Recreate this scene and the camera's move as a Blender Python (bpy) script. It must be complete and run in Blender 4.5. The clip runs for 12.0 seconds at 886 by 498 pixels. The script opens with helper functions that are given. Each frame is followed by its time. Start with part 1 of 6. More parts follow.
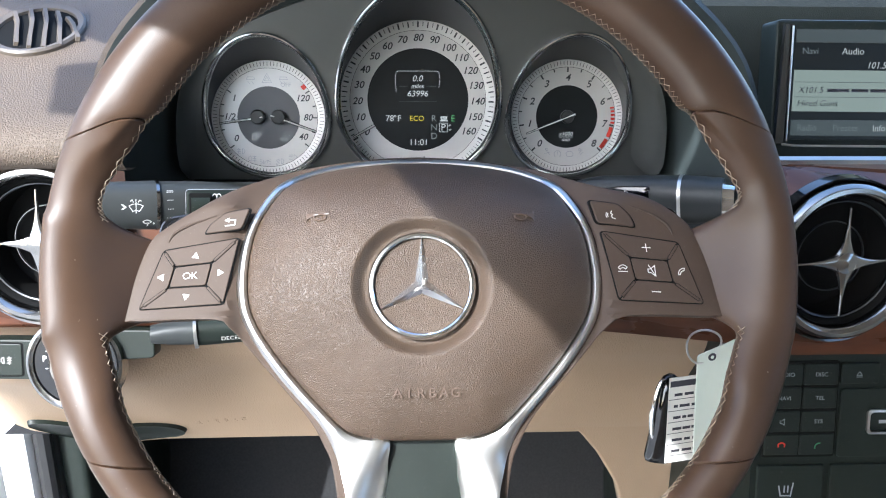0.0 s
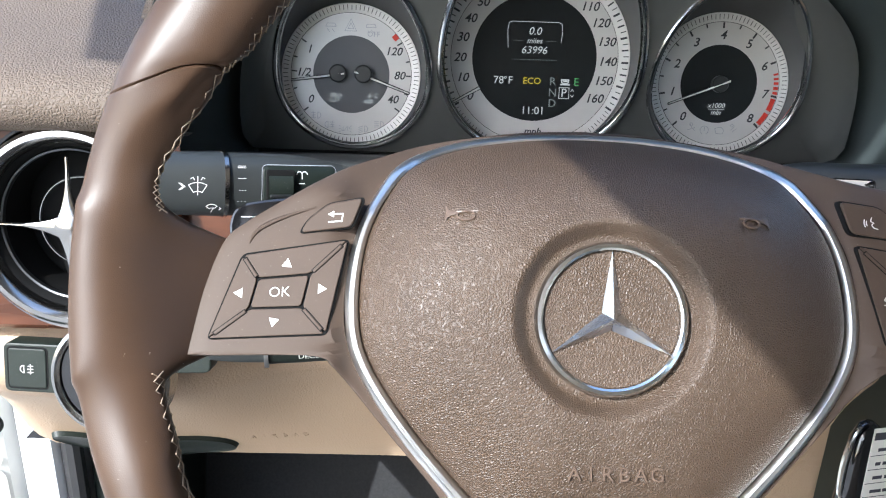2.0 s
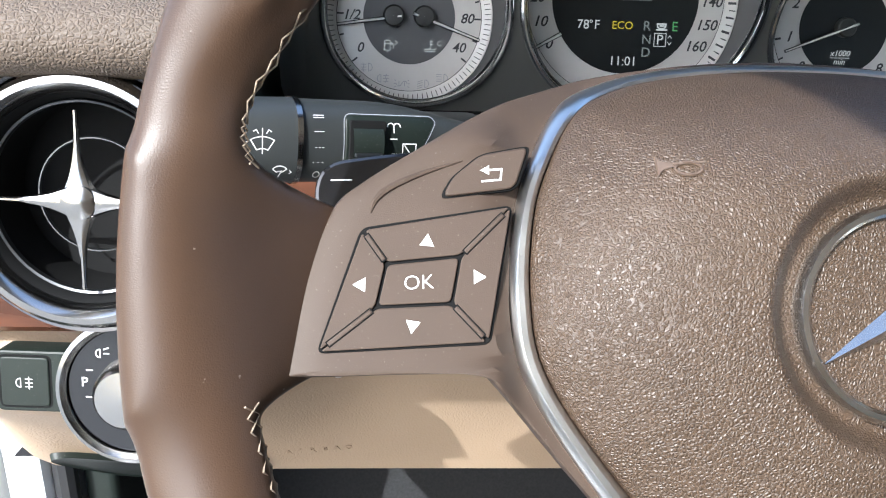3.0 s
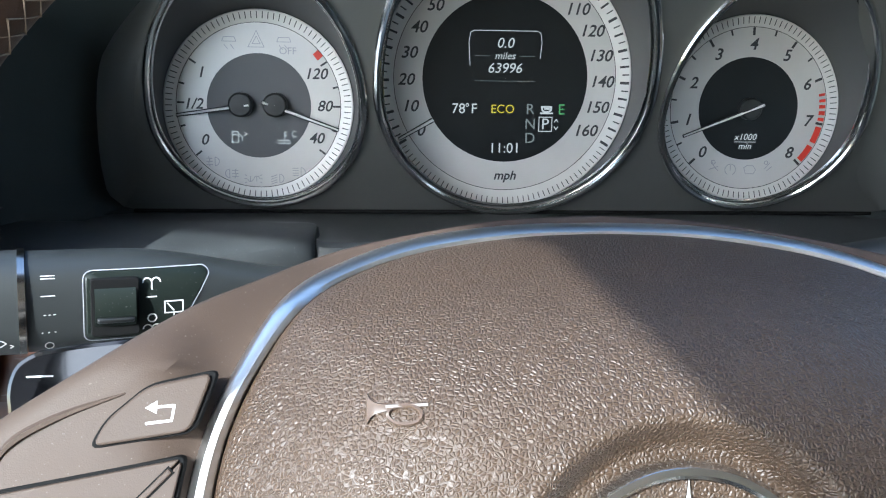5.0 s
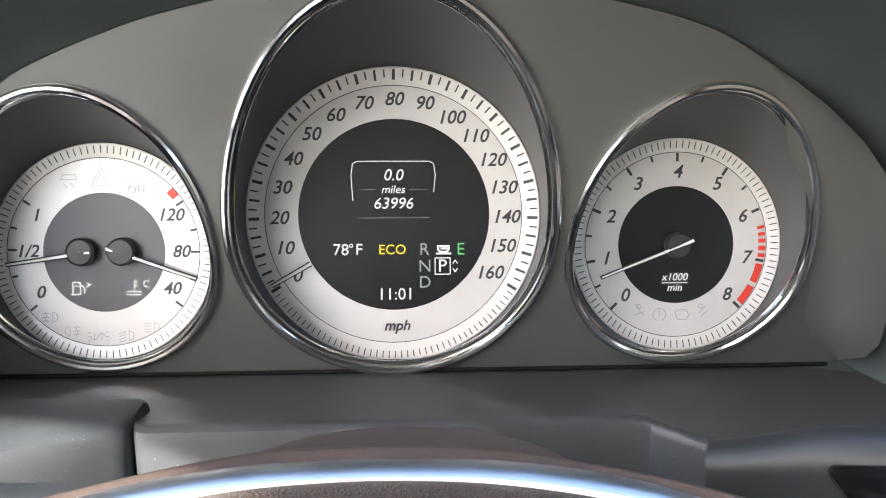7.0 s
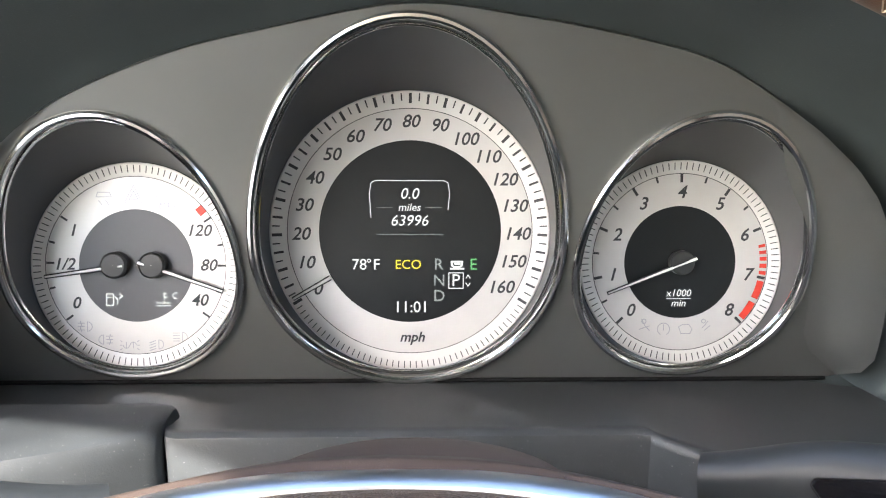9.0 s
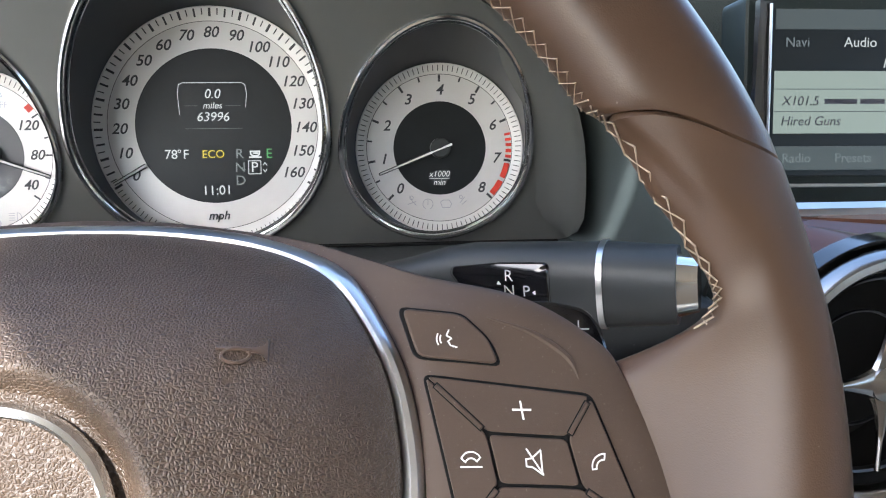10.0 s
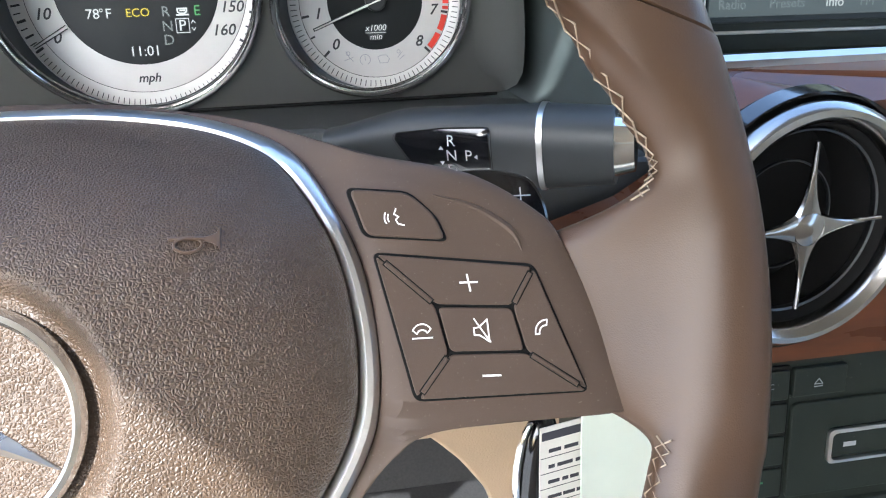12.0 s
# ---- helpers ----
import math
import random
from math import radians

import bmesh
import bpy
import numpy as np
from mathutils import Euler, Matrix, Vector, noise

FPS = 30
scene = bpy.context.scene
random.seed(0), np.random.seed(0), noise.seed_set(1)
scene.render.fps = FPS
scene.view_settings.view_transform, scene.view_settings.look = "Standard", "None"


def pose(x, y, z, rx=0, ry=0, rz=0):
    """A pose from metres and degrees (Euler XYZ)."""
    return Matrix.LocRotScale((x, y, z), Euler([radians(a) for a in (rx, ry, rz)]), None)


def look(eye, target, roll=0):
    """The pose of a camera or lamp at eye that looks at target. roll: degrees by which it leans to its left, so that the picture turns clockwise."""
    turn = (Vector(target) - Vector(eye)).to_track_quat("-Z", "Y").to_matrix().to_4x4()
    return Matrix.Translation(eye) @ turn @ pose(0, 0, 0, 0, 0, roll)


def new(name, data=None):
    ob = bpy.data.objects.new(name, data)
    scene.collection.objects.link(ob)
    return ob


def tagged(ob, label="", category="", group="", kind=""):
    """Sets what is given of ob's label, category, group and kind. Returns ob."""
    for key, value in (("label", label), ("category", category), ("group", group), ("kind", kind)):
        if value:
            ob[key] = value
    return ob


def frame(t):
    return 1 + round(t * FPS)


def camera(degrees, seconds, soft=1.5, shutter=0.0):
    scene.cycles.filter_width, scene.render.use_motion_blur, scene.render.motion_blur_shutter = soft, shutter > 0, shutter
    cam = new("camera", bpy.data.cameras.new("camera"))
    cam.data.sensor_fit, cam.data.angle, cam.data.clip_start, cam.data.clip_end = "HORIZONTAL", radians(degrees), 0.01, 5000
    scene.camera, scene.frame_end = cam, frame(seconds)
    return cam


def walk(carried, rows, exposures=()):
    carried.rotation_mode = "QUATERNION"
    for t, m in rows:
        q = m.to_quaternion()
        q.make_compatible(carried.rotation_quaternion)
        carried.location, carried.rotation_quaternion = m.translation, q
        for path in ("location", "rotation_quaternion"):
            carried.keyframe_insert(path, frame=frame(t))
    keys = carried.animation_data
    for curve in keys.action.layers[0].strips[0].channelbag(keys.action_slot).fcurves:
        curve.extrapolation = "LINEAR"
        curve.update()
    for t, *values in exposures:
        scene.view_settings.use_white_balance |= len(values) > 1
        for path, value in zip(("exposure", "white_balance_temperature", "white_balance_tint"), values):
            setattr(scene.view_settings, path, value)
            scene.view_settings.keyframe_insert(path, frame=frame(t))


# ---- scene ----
cam = camera(54.2, 12.0, 1.1)
PATH = [
    (0, (-0.01124, -0.37962, 1.15893), (0.09236, 1.49356, 0.46577), 0.78),
    (0.5, (-0.01161, -0.37293, 1.15735), (0.04609, 1.49905, 0.45566), 0.61),
    (1, (-0.01343, -0.36315, 1.15433), (0.04228, 1.50344, 0.43827), 0.93),
    (1.5, (-0.03365, -0.30764, 1.14196), (0.01648, 1.54996, 0.40248), 1.77),
    (2, (-0.06298, -0.25470, 1.12883), (-0.01664, 1.59286, 0.36439), 2.11),
    (2.5, (-0.10455, -0.19805, 1.10344), (-0.04534, 1.63974, 0.31665), 2.20),
    (2.7, (-0.11742, -0.18384, 1.09626), (-0.02649, 1.65135, 0.30644), 2.45),
    (4.3, (-0.11713, -0.14715, 1.08042), (0.02281, 1.67998, 0.27916), 1.97),
    (4.5, (-0.10366, -0.13804, 1.08533), (0.03461, 1.68962, 0.28498), 1.80),
    (4.7, (-0.08518, -0.12767, 1.09482), (0.05470, 1.69999, 0.29476), 1.73),
    (5, (-0.05200, -0.11000, 1.11200), (0.07900, 1.73800, 0.35900), 1.60),
    (5.5, (-0.02336, -0.08787, 1.12477), (0.11916, 1.78864, 0.44775), 1.42),
    (6, (-0.01141, -0.06754, 1.12658), (0.12879, 1.83397, 0.52274), 1.09),
    (6.5, (0.00187, -0.05092, 1.11685), (0.12660, 1.86671, 0.56263), 0.70),
    (7, (0.00367, -0.04966, 1.11358), (0.12372, 1.87621, 0.58762), 0.50),
    (9, (0.00462, -0.06506, 1.12401), (0.08301, 1.86387, 0.60146), 0.61),
    (9.5, (0.04130, -0.11279, 1.12093), (0.12854, 1.81903, 0.61060), 0.51),
    (10, (0.07370, -0.15630, 1.10575), (0.28939, 1.74144, 0.51242), 0.56),
    (10.5, (0.07818, -0.15363, 1.10417), (0.36724, 1.67746, 0.35347), 0.32),
    (11, (0.07226, -0.15627, 1.11563), (0.38115, 1.61779, 0.24539), -0.00),
    (11.5, (0.07131, -0.15513, 1.12035), (0.39233, 1.58608, 0.19024), 0.08),
    (12, (0.07197, -0.15678, 1.11675), (0.40616, 1.57780, 0.17891), 0.25),
]
walk(cam, [(t, look(eye, target, roll)) for t, eye, target, roll in PATH], [(0, 2.75, 5800, 7), (2.7, 2.48, 5900, 7), (4.5, 2.55, 5950, 7), (5, 2.68, 5600, 3), (5.5, 3.23, 5750, 5), (6.5, 3.55, 6350, 11), (9.3, 3.72, 6450, 11), (10, 3.12, 6150, 9), (10.6, 3.42, 6000, 7), (12, 3.36, 6000, 7)])

# ---- world, sun, exposure ----
world = bpy.data.worlds.new("World")
scene.world = world
world.use_nodes = True
wn = world.node_tree.nodes
sky = wn.new("ShaderNodeTexSky")
sky.sky_type = "NISHITA"
sky.sun_disc = False
sky.dust_density, sky.ozone_density = 1.8, 0.7
SUN_FROM = Vector((-1.0, -1.2, 1.27)).normalized()
sky.sun_elevation = math.asin(SUN_FROM.z)
sky.sun_rotation = math.atan2(SUN_FROM.x, SUN_FROM.y)
world.node_tree.links.new(sky.outputs[0], wn["Background"].inputs[0])
wn["Background"].inputs[1].default_value = 0.125
sun_data = bpy.data.lights.new("sun", "SUN")
sun_data.energy, sun_data.angle, sun_data.color = 1.75, radians(0.5), (1.0, 0.97, 0.93)
sun = new("sun", sun_data)
sun.matrix_world = Matrix.Translation((-3, 0, 4)) @ SUN_FROM.to_track_quat("Z", "Y").to_matrix().to_4x4()


# ---- materials ----
def mat(name, color, rough=0.5, metal=0.0, vary=0.12, vscale=40.0, bump=0.0, bscale=400.0, kind="noise",
        spec=0.5, coat=0.0, speck=0.0, color2=None, stretch=None, depth=0.0004, speck_scale=1700.0, speck_at=0.70):
    m = bpy.data.materials.new(name)
    m.use_nodes = True
    nt = m.node_tree
    n, ln = nt.nodes, nt.links
    b = n["Principled BSDF"]
    b.inputs["Roughness"].default_value = rough
    b.inputs["Metallic"].default_value = metal
    b.inputs["Specular IOR Level"].default_value = spec
    b.inputs["Coat Weight"].default_value = coat
    b.inputs["Coat Roughness"].default_value = 0.05
    tc = n.new("ShaderNodeTexCoord")
    src = tc.outputs["Object"]
    if stretch:
        mp = n.new("ShaderNodeMapping")
        mp.inputs["Scale"].default_value = stretch
        ln.new(src, mp.inputs[0])
        src = mp.outputs[0]
    nz = n.new("ShaderNodeTexNoise")
    nz.inputs["Scale"].default_value = vscale
    nz.inputs["Detail"].default_value = 6
    ln.new(src, nz.inputs["Vector"])
    ramp = n.new("ShaderNodeMix")
    ramp.data_type = "RGBA"
    c = Vector(color)
    lo = Vector(color2) if color2 else c * (1 - vary)
    hi = c if color2 else c * (1 + vary)
    ramp.inputs[6].default_value = (*lo, 1)
    ramp.inputs[7].default_value = (*[min(1, x) for x in hi], 1)
    mr = n.new("ShaderNodeMapRange")
    mr.inputs[1].default_value, mr.inputs[2].default_value = 0.3, 0.7
    ln.new(nz.outputs[0], mr.inputs[0])
    ln.new(mr.outputs[0], ramp.inputs[0])
    out = ramp.outputs[2]
    if speck:
        sp = n.new("ShaderNodeTexNoise")
        sp.inputs["Scale"].default_value = speck_scale
        sp.inputs["Detail"].default_value = 2
        ln.new(tc.outputs["Object"], sp.inputs["Vector"])
        sr = n.new("ShaderNodeMapRange")
        sr.inputs[1].default_value, sr.inputs[2].default_value, sr.inputs[4].default_value = speck_at, speck_at + 0.04, speck
        ln.new(sp.outputs[0], sr.inputs[0])
        sm = n.new("ShaderNodeMix")
        sm.data_type = "RGBA"
        sm.inputs[7].default_value = (0.6, 0.58, 0.54, 1)
        ln.new(sr.outputs[0], sm.inputs[0])
        ln.new(out, sm.inputs[6])
        out = sm.outputs[2]
    ln.new(out, b.inputs["Base Color"])
    rr = n.new("ShaderNodeMapRange")
    rr.inputs[3].default_value, rr.inputs[4].default_value = max(0.02, rough - 0.06), min(1, rough + 0.06)
    ln.new(nz.outputs[0], rr.inputs[0])
    ln.new(rr.outputs[0], b.inputs["Roughness"])
    if bump:
        bp = n.new("ShaderNodeBump")
        bp.inputs["Strength"].default_value = bump
        bp.inputs["Distance"].default_value = depth
        if kind == "leather":
            vo = n.new("ShaderNodeTexVoronoi")
            vo.feature = "DISTANCE_TO_EDGE"
            vo.inputs["Scale"].default_value = bscale
            warp = n.new("ShaderNodeTexNoise")
            warp.inputs["Scale"].default_value = bscale * 0.35
            warp.inputs["Detail"].default_value = 3
            add = n.new("ShaderNodeMix")
            add.data_type = "VECTOR"
            add.inputs[0].default_value = 1.2 / bscale
            ln.new(src, warp.inputs["Vector"])
            ln.new(src, add.inputs[4])
            ln.new(warp.outputs["Color"], add.inputs[5])
            ln.new(add.outputs[1], vo.inputs["Vector"])
            cl = n.new("ShaderNodeMapRange")
            cl.interpolation_type = "SMOOTHSTEP"
            cl.inputs[1].default_value, cl.inputs[2].default_value = 0.0, 0.34
            ln.new(vo.outputs["Distance"], cl.inputs[0])
            ln.new(cl.outputs[0], bp.inputs["Height"])
        else:
            bn = n.new("ShaderNodeTexNoise")
            bn.inputs["Scale"].default_value = bscale
            bn.inputs["Detail"].default_value = 4
            ln.new(src, bn.inputs["Vector"])
            ln.new(bn.outputs[0], bp.inputs["Height"])
        ln.new(bp.outputs[0], b.inputs["Normal"])
    return m


def glow_mat(name, color, strength, base=(0.02, 0.02, 0.02)):
    m = bpy.data.materials.new(name)
    m.use_nodes = True
    b = m.node_tree.nodes["Principled BSDF"]
    b.inputs["Base Color"].default_value = (*base, 1)
    b.inputs["Emission Color"].default_value = (*color, 1)
    b.inputs["Emission Strength"].default_value = strength
    b.inputs["Roughness"].default_value = 0.3
    b.inputs["Specular IOR Level"].default_value = 0.2
    return m


BROWN_LEATHER = mat("brown_leather", (0.056, 0.0322, 0.0196), 0.37, vary=0.16, vscale=22, spec=0.31, speck=0.3, speck_scale=460, speck_at=0.765, bump=0.09, bscale=1500, kind="leather", depth=0.0002)
PAD_LEATHER = mat("grained_brown_vinyl", (0.063, 0.0402, 0.0252), 0.43, vary=0.10, vscale=25, spec=0.50, bump=0.68, bscale=1100, kind="leather", depth=0.00031)
POD_BROWN = mat("soft_brown_plastic", (0.064, 0.0445, 0.0330), 0.56, spec=0.26, vary=0.05, vscale=60, bump=0.12, bscale=3000, speck=0.09)
GROOVE = mat("dark_gap", (0.009, 0.009, 0.009), 0.8, spec=0.1)
SATIN = mat("satin_chrome", (0.66, 0.655, 0.635), 0.33, 1.0, vary=0.05, vscale=80, speck=0.12)
CHROME = mat("chrome", (0.72, 0.72, 0.71), 0.13, 1.0, vary=0.04)
BADGE_CHROME = mat("worn_badge_chrome", (0.56, 0.545, 0.52), 0.27, 1.0, vary=0.10, vscale=60, speck=0.2)
VENT_CHROME = mat("soft_chrome", (0.36, 0.35, 0.335), 0.20, 1.0, vary=0.05)
DARK_METAL = mat("dark_satin_metal", (0.11, 0.115, 0.12), 0.4, 1.0, vary=0.05)
THREAD = mat("cream_thread", (0.27, 0.212, 0.155), 0.8, vary=0.25, vscale=500)
WHITE_PRINT = mat("white_print", (0.75, 0.74, 0.72), 0.6, vary=0.03)
GREY_PRINT = mat("faint_grey_print", (0.35, 0.36, 0.39), 0.6, vary=0.05)
DARK_PRINT = mat("dark_grey_print", (0.035, 0.037, 0.042), 0.5, vary=0.05)
RED_PRINT = mat("red_print", (0.65, 0.05, 0.03), 0.5, vary=0.05)
# paler than the pad: light on the raised edges is put into the colour
EMBOSS_LIT = mat("embossed_brown_lit", (0.100, 0.068, 0.049), 0.38, vary=0.1)
DIAL_SILVER = mat("silver_dial_face", (0.60, 0.585, 0.57), 0.42, 0.25, vary=0.03, vscale=60, bump=0.05, bscale=2000)
DIAL_RIM = mat("pale_dial_rim", (0.66, 0.65, 0.63), 0.4, 0.15, vary=0.03)
DIAL_GREY = mat("dark_grey_dial_centre", (0.085, 0.088, 0.095), 0.5, vary=0.05)
DIAL_BLACK = mat("black_dial_centre", (0.010, 0.012, 0.013), 0.35, spec=0.25, vary=0.1)
PANEL_GREY = mat("grey_metallic_panel", (0.130, 0.134, 0.126), 0.40, 0.55, vary=0.05, vscale=20, bump=0.05, bscale=2500)
TUBE_DARK = mat("dark_grey_funnel", (0.06, 0.063, 0.064), 0.5, vary=0.1)
HOOD_DARK = mat("dark_green_grey_plastic", (0.043, 0.053, 0.053), 0.55, spec=0.35, vary=0.12, vscale=30, bump=0.2, bscale=1800, speck=0.12)
LEDGE_DARK = mat("dusty_dark_plastic", (0.044, 0.048, 0.049), 0.45, spec=0.45, vary=0.15, vscale=50, bump=0.2, bscale=1600, speck=0.5, speck_at=0.715)
DASH_BLACK = mat("black_grained_vinyl", (0.012, 0.015, 0.0145), 0.6, spec=0.25, vary=0.1, bump=0.4, bscale=600, kind="leather")
BLACK_PLASTIC = mat("black_plastic", (0.012, 0.0165, 0.0135), 0.45, spec=0.28, vary=0.1, bump=0.12, bscale=2500, speck=0.15)
GLOSS_BLACK = mat("gloss_black", (0.008, 0.008, 0.009), 0.12, vary=0.1, coat=0.5)
STALK = mat("satin_black_stalk", (0.028, 0.031, 0.031), 0.45, spec=0.4, vary=0.08, bump=0.1, bscale=2500)
DASH_LEATHER = mat("brown_grey_dash_vinyl", (0.112, 0.086, 0.066), 0.5, spec=0.25, vary=0.10, vscale=15, bump=0.7, bscale=560, kind="leather", depth=0.0005)
WOOD = mat("burr_walnut", (0.105, 0.038, 0.018), 0.28, vary=0.3, vscale=28, spec=0.35, coat=0.2, color2=(0.042, 0.015, 0.008), stretch=(0.6, 1, 3))
CREAM = mat("cream_vinyl", (0.40, 0.29, 0.195), 0.55, vary=0.04, vscale=12, bump=0.35, bscale=420, kind="leather", depth=0.0003)
CARPET = mat("black_carpet", (0.020, 0.020, 0.021), 0.95, vary=0.3, vscale=300, bump=0.5, bscale=1200)
WHITE_PAINT = mat("white_car_paint", (0.80, 0.80, 0.80), 0.2, vary=0.02, coat=0.6)
RUBBER = mat("black_rubber", (0.018, 0.018, 0.019), 0.6, vary=0.15)
HEADLINER = mat("beige_headliner", (0.45, 0.40, 0.33), 0.9, vary=0.05, bump=0.2, bscale=1500)
CONCRETE = mat("grey_concrete", (0.30, 0.29, 0.27), 0.9, vary=0.15, vscale=6, bump=0.3, bscale=60, depth=0.003)
PAPER = mat("pale_green_card", (0.60, 0.66, 0.58), 0.7, vary=0.03)
PAPER_W = mat("white_paper_label", (0.70, 0.68, 0.62), 0.75, vary=0.05)
INK = mat("dark_ink", (0.04, 0.04, 0.05), 0.8)
SCREEN_DARK = glow_mat("screen_dark", (0.05, 0.07, 0.08), 0.02, (0.006, 0.006, 0.006))
SCREEN_BAR = glow_mat("screen_grey_bar", (0.11, 0.14, 0.14), 0.077)
SCREEN_PALE = glow_mat("screen_pale_field", (0.50, 0.60, 0.52), 0.075)
SCREEN_TEXT = glow_mat("screen_white_text", (0.8, 0.85, 0.82), 0.088)
SCREEN_DIM = glow_mat("screen_dim_text", (0.22, 0.26, 0.26), 0.1)
LCD_WHITE = glow_mat("lit_white_symbols", (0.85, 0.88, 0.85), 0.108)
LCD_DIM = glow_mat("dim_symbols", (0.16, 0.18, 0.17), 0.2)
LCD_YELLOW = glow_mat("lit_yellow_symbols", (0.95, 0.75, 0.05), 0.105)
LCD_GREEN = glow_mat("lit_green_symbols", (0.10, 0.35, 0.12), 0.16)


# ---- mesh helpers ----
def part(name, bm, material, parent, label="", smooth=True):
    me = bpy.data.meshes.new(name)
    bmesh.ops.recalc_face_normals(bm, faces=bm.faces)
    bm.to_mesh(me)
    bm.free()
    me.materials.append(material)
    if smooth:
        ends = [p.select for p in me.polygons]
        me.polygons.foreach_set("use_smooth", [True] * len(ends))
        me.set_sharp_from_angle(angle=radians(35))
        me.polygons.foreach_set("use_smooth", [not e for e in ends])
    ob = new(name, me)
    ob.parent = parent
    if label:
        tagged(ob, label)
    return ob


def thing(name, m, label, category, group="", kind=""):
    ob = new(name)
    ob.matrix_world = m
    ob.empty_display_size = 0.02
    return tagged(ob, label, category, group, kind)


def solid(name, bm, material, label, category="", kind="", m=None, group=""):
    ob = part(name, bm, material, None)
    if m:
        ob.matrix_world = m
    return tagged(ob, label, category, group, kind)


def frame_at(origin, lean, yaw=0.0, roll=0.0):
    """x right, y up in a plane whose top leans ahead by lean degrees, z towards the driver."""
    return Matrix.Translation(origin) @ Matrix.Rotation(radians(yaw), 4, "Z") @ Matrix.Rotation(radians(90 - lean), 4, "X") @ Matrix.Rotation(radians(roll), 4, "Z")


def loft(rings, closed=True, cap_first=False, cap_last=False, bm=None, loop=False):
    bm = bm or bmesh.new()
    vs = [[bm.verts.new(p) for p in r] for r in rings]
    n = len(rings[0])
    pairs = list(zip(vs, vs[1:])) + ([(vs[-1], vs[0])] if loop else [])
    for a, b in pairs:
        for i in range(n if closed else n - 1):
            j = (i + 1) % n
            bm.faces.new((a[i], a[j], b[j], b[i]))
    for do, ring in ((cap_first, vs[0]), (cap_last, vs[-1])):
        if do:
            c = bm.verts.new(sum((v.co for v in ring), Vector()) / n)
            for i in range(n if closed else n - 1):
                bm.faces.new((ring[i], ring[(i + 1) % n], c)).select = True  # flat end faces
    return bm


def spline(pts, n, closed=False):
    """n points along a Catmull-Rom curve."""
    pts = [Vector(p) for p in pts]
    m = len(pts) if closed else len(pts) - 1
    out = []
    for k in range(n):
        s = k * m / n if closed else k * m / (n - 1)
        i = min(int(s), m - 1)
        f = s - i
        if closed:
            a, b, c, d = (pts[(i + o) % len(pts)] for o in (-1, 0, 1, 2))
        else:
            b, c = pts[i], pts[i + 1]
            a = pts[i - 1] if i else b + (b - c)
            d = pts[i + 2] if i + 2 < len(pts) else c + (c - b)
        out.append(0.5 * (2 * b + (c - a) * f + (2 * a - 5 * b + 4 * c - d) * f * f + (3 * b - a - 3 * c + d) * f ** 3))
    return out


def tube(path, r, sides=8, closed=False, bm=None, caps=True, flat=1.0):
    path = [Vector(p) for p in path]
    rings = []
    n = len(path)
    up = None
    for i, p in enumerate(path):
        a = path[i - 1] if (i or closed) else p
        b = path[(i + 1) % n] if (i < n - 1 or closed) else p
        t = (b - a).normalized()
        if up is None:
            up = t.orthogonal().normalized()
        side = t.cross(up).normalized()
        up = side.cross(t).normalized()
        rr = r[i] if isinstance(r, (list, tuple)) else r
        rings.append([p + (up * math.cos(q) + side * math.sin(q) * flat) * rr for q in [2 * math.pi * k / sides for k in range(sides)]])
    return loft(rings, True, caps and not closed, caps and not closed, bm, loop=closed)


def lathe(profile, n=48, bm=None, a0=0.0, a1=360.0):
    """Profile of (radius, z) turned round z."""
    full = abs(a1 - a0) >= 359.9
    k = n if full else n + 1
    rings = [[(r * math.cos(radians(a0 + (a1 - a0) * i / n)), r * math.sin(radians(a0 + (a1 - a0) * i / n)), z) for i in range(k)] for r, z in profile]
    return loft(rings, full, bm=bm)


def slab(outline, z0, z1, bevel=0.0006, bm=None, segs=2):
    """A plate with that outline (star-shaped round its middle), its front edge rounded."""
    pts = [Vector((p[0], p[1])) for p in outline]
    n = len(pts)
    norm = []
    area = sum(pts[i].x * pts[(i + 1) % n].y - pts[(i + 1) % n].x * pts[i].y for i in range(n))
    sg = 1 if area > 0 else -1
    for i in range(n):
        e1, e2 = (pts[i] - pts[i - 1]).normalized(), (pts[(i + 1) % n] - pts[i]).normalized()
        a, b = Vector((e1.y, -e1.x)) * sg, Vector((e2.y, -e2.x)) * sg
        v = a + b
        norm.append(v / max(0.6, v.dot(a)) if v.length > 1e-6 else a)
    rings = [[(p.x, p.y, z0) for p in pts], [(p.x, p.y, z1 - bevel) for p in pts]]
    for s in range(1, segs + 1):
        q = math.pi / 2 * s / segs
        rings.append([(p.x - v.x * bevel * (1 - math.cos(q)), p.y - v.y * bevel * (1 - math.cos(q)), z1 - bevel + bevel * math.sin(q)) for p, v in zip(pts, norm)])
    return loft(rings, True, True, True, bm)


def rounded(pts, r, seg=4):
    """Rounds the corners of a polygon."""
    pts = [Vector((p[0], p[1])) for p in pts]
    out = []
    for i, p in enumerate(pts):
        a, b = pts[i - 1] - p, pts[(i + 1) % len(pts)] - p
        rr = r[i] if isinstance(r, (list, tuple)) else r
        d = min(rr, a.length * 0.45, b.length * 0.45)
        s, e = p + a.normalized() * d, p + b.normalized() * d
        for k in range(seg + 1):
            f = k / seg
            out.append((1 - f) ** 2 * s + 2 * f * (1 - f) * p + f * f * e)
    return out


def box(x0, x1, y0, y1, z0, z1, bevel=0.002, bm=None):
    return slab(rounded([(x0, y0), (x1, y0), (x1, y1), (x0, y1)], max(bevel, 1e-4), 3), z0, z1, bevel, bm)


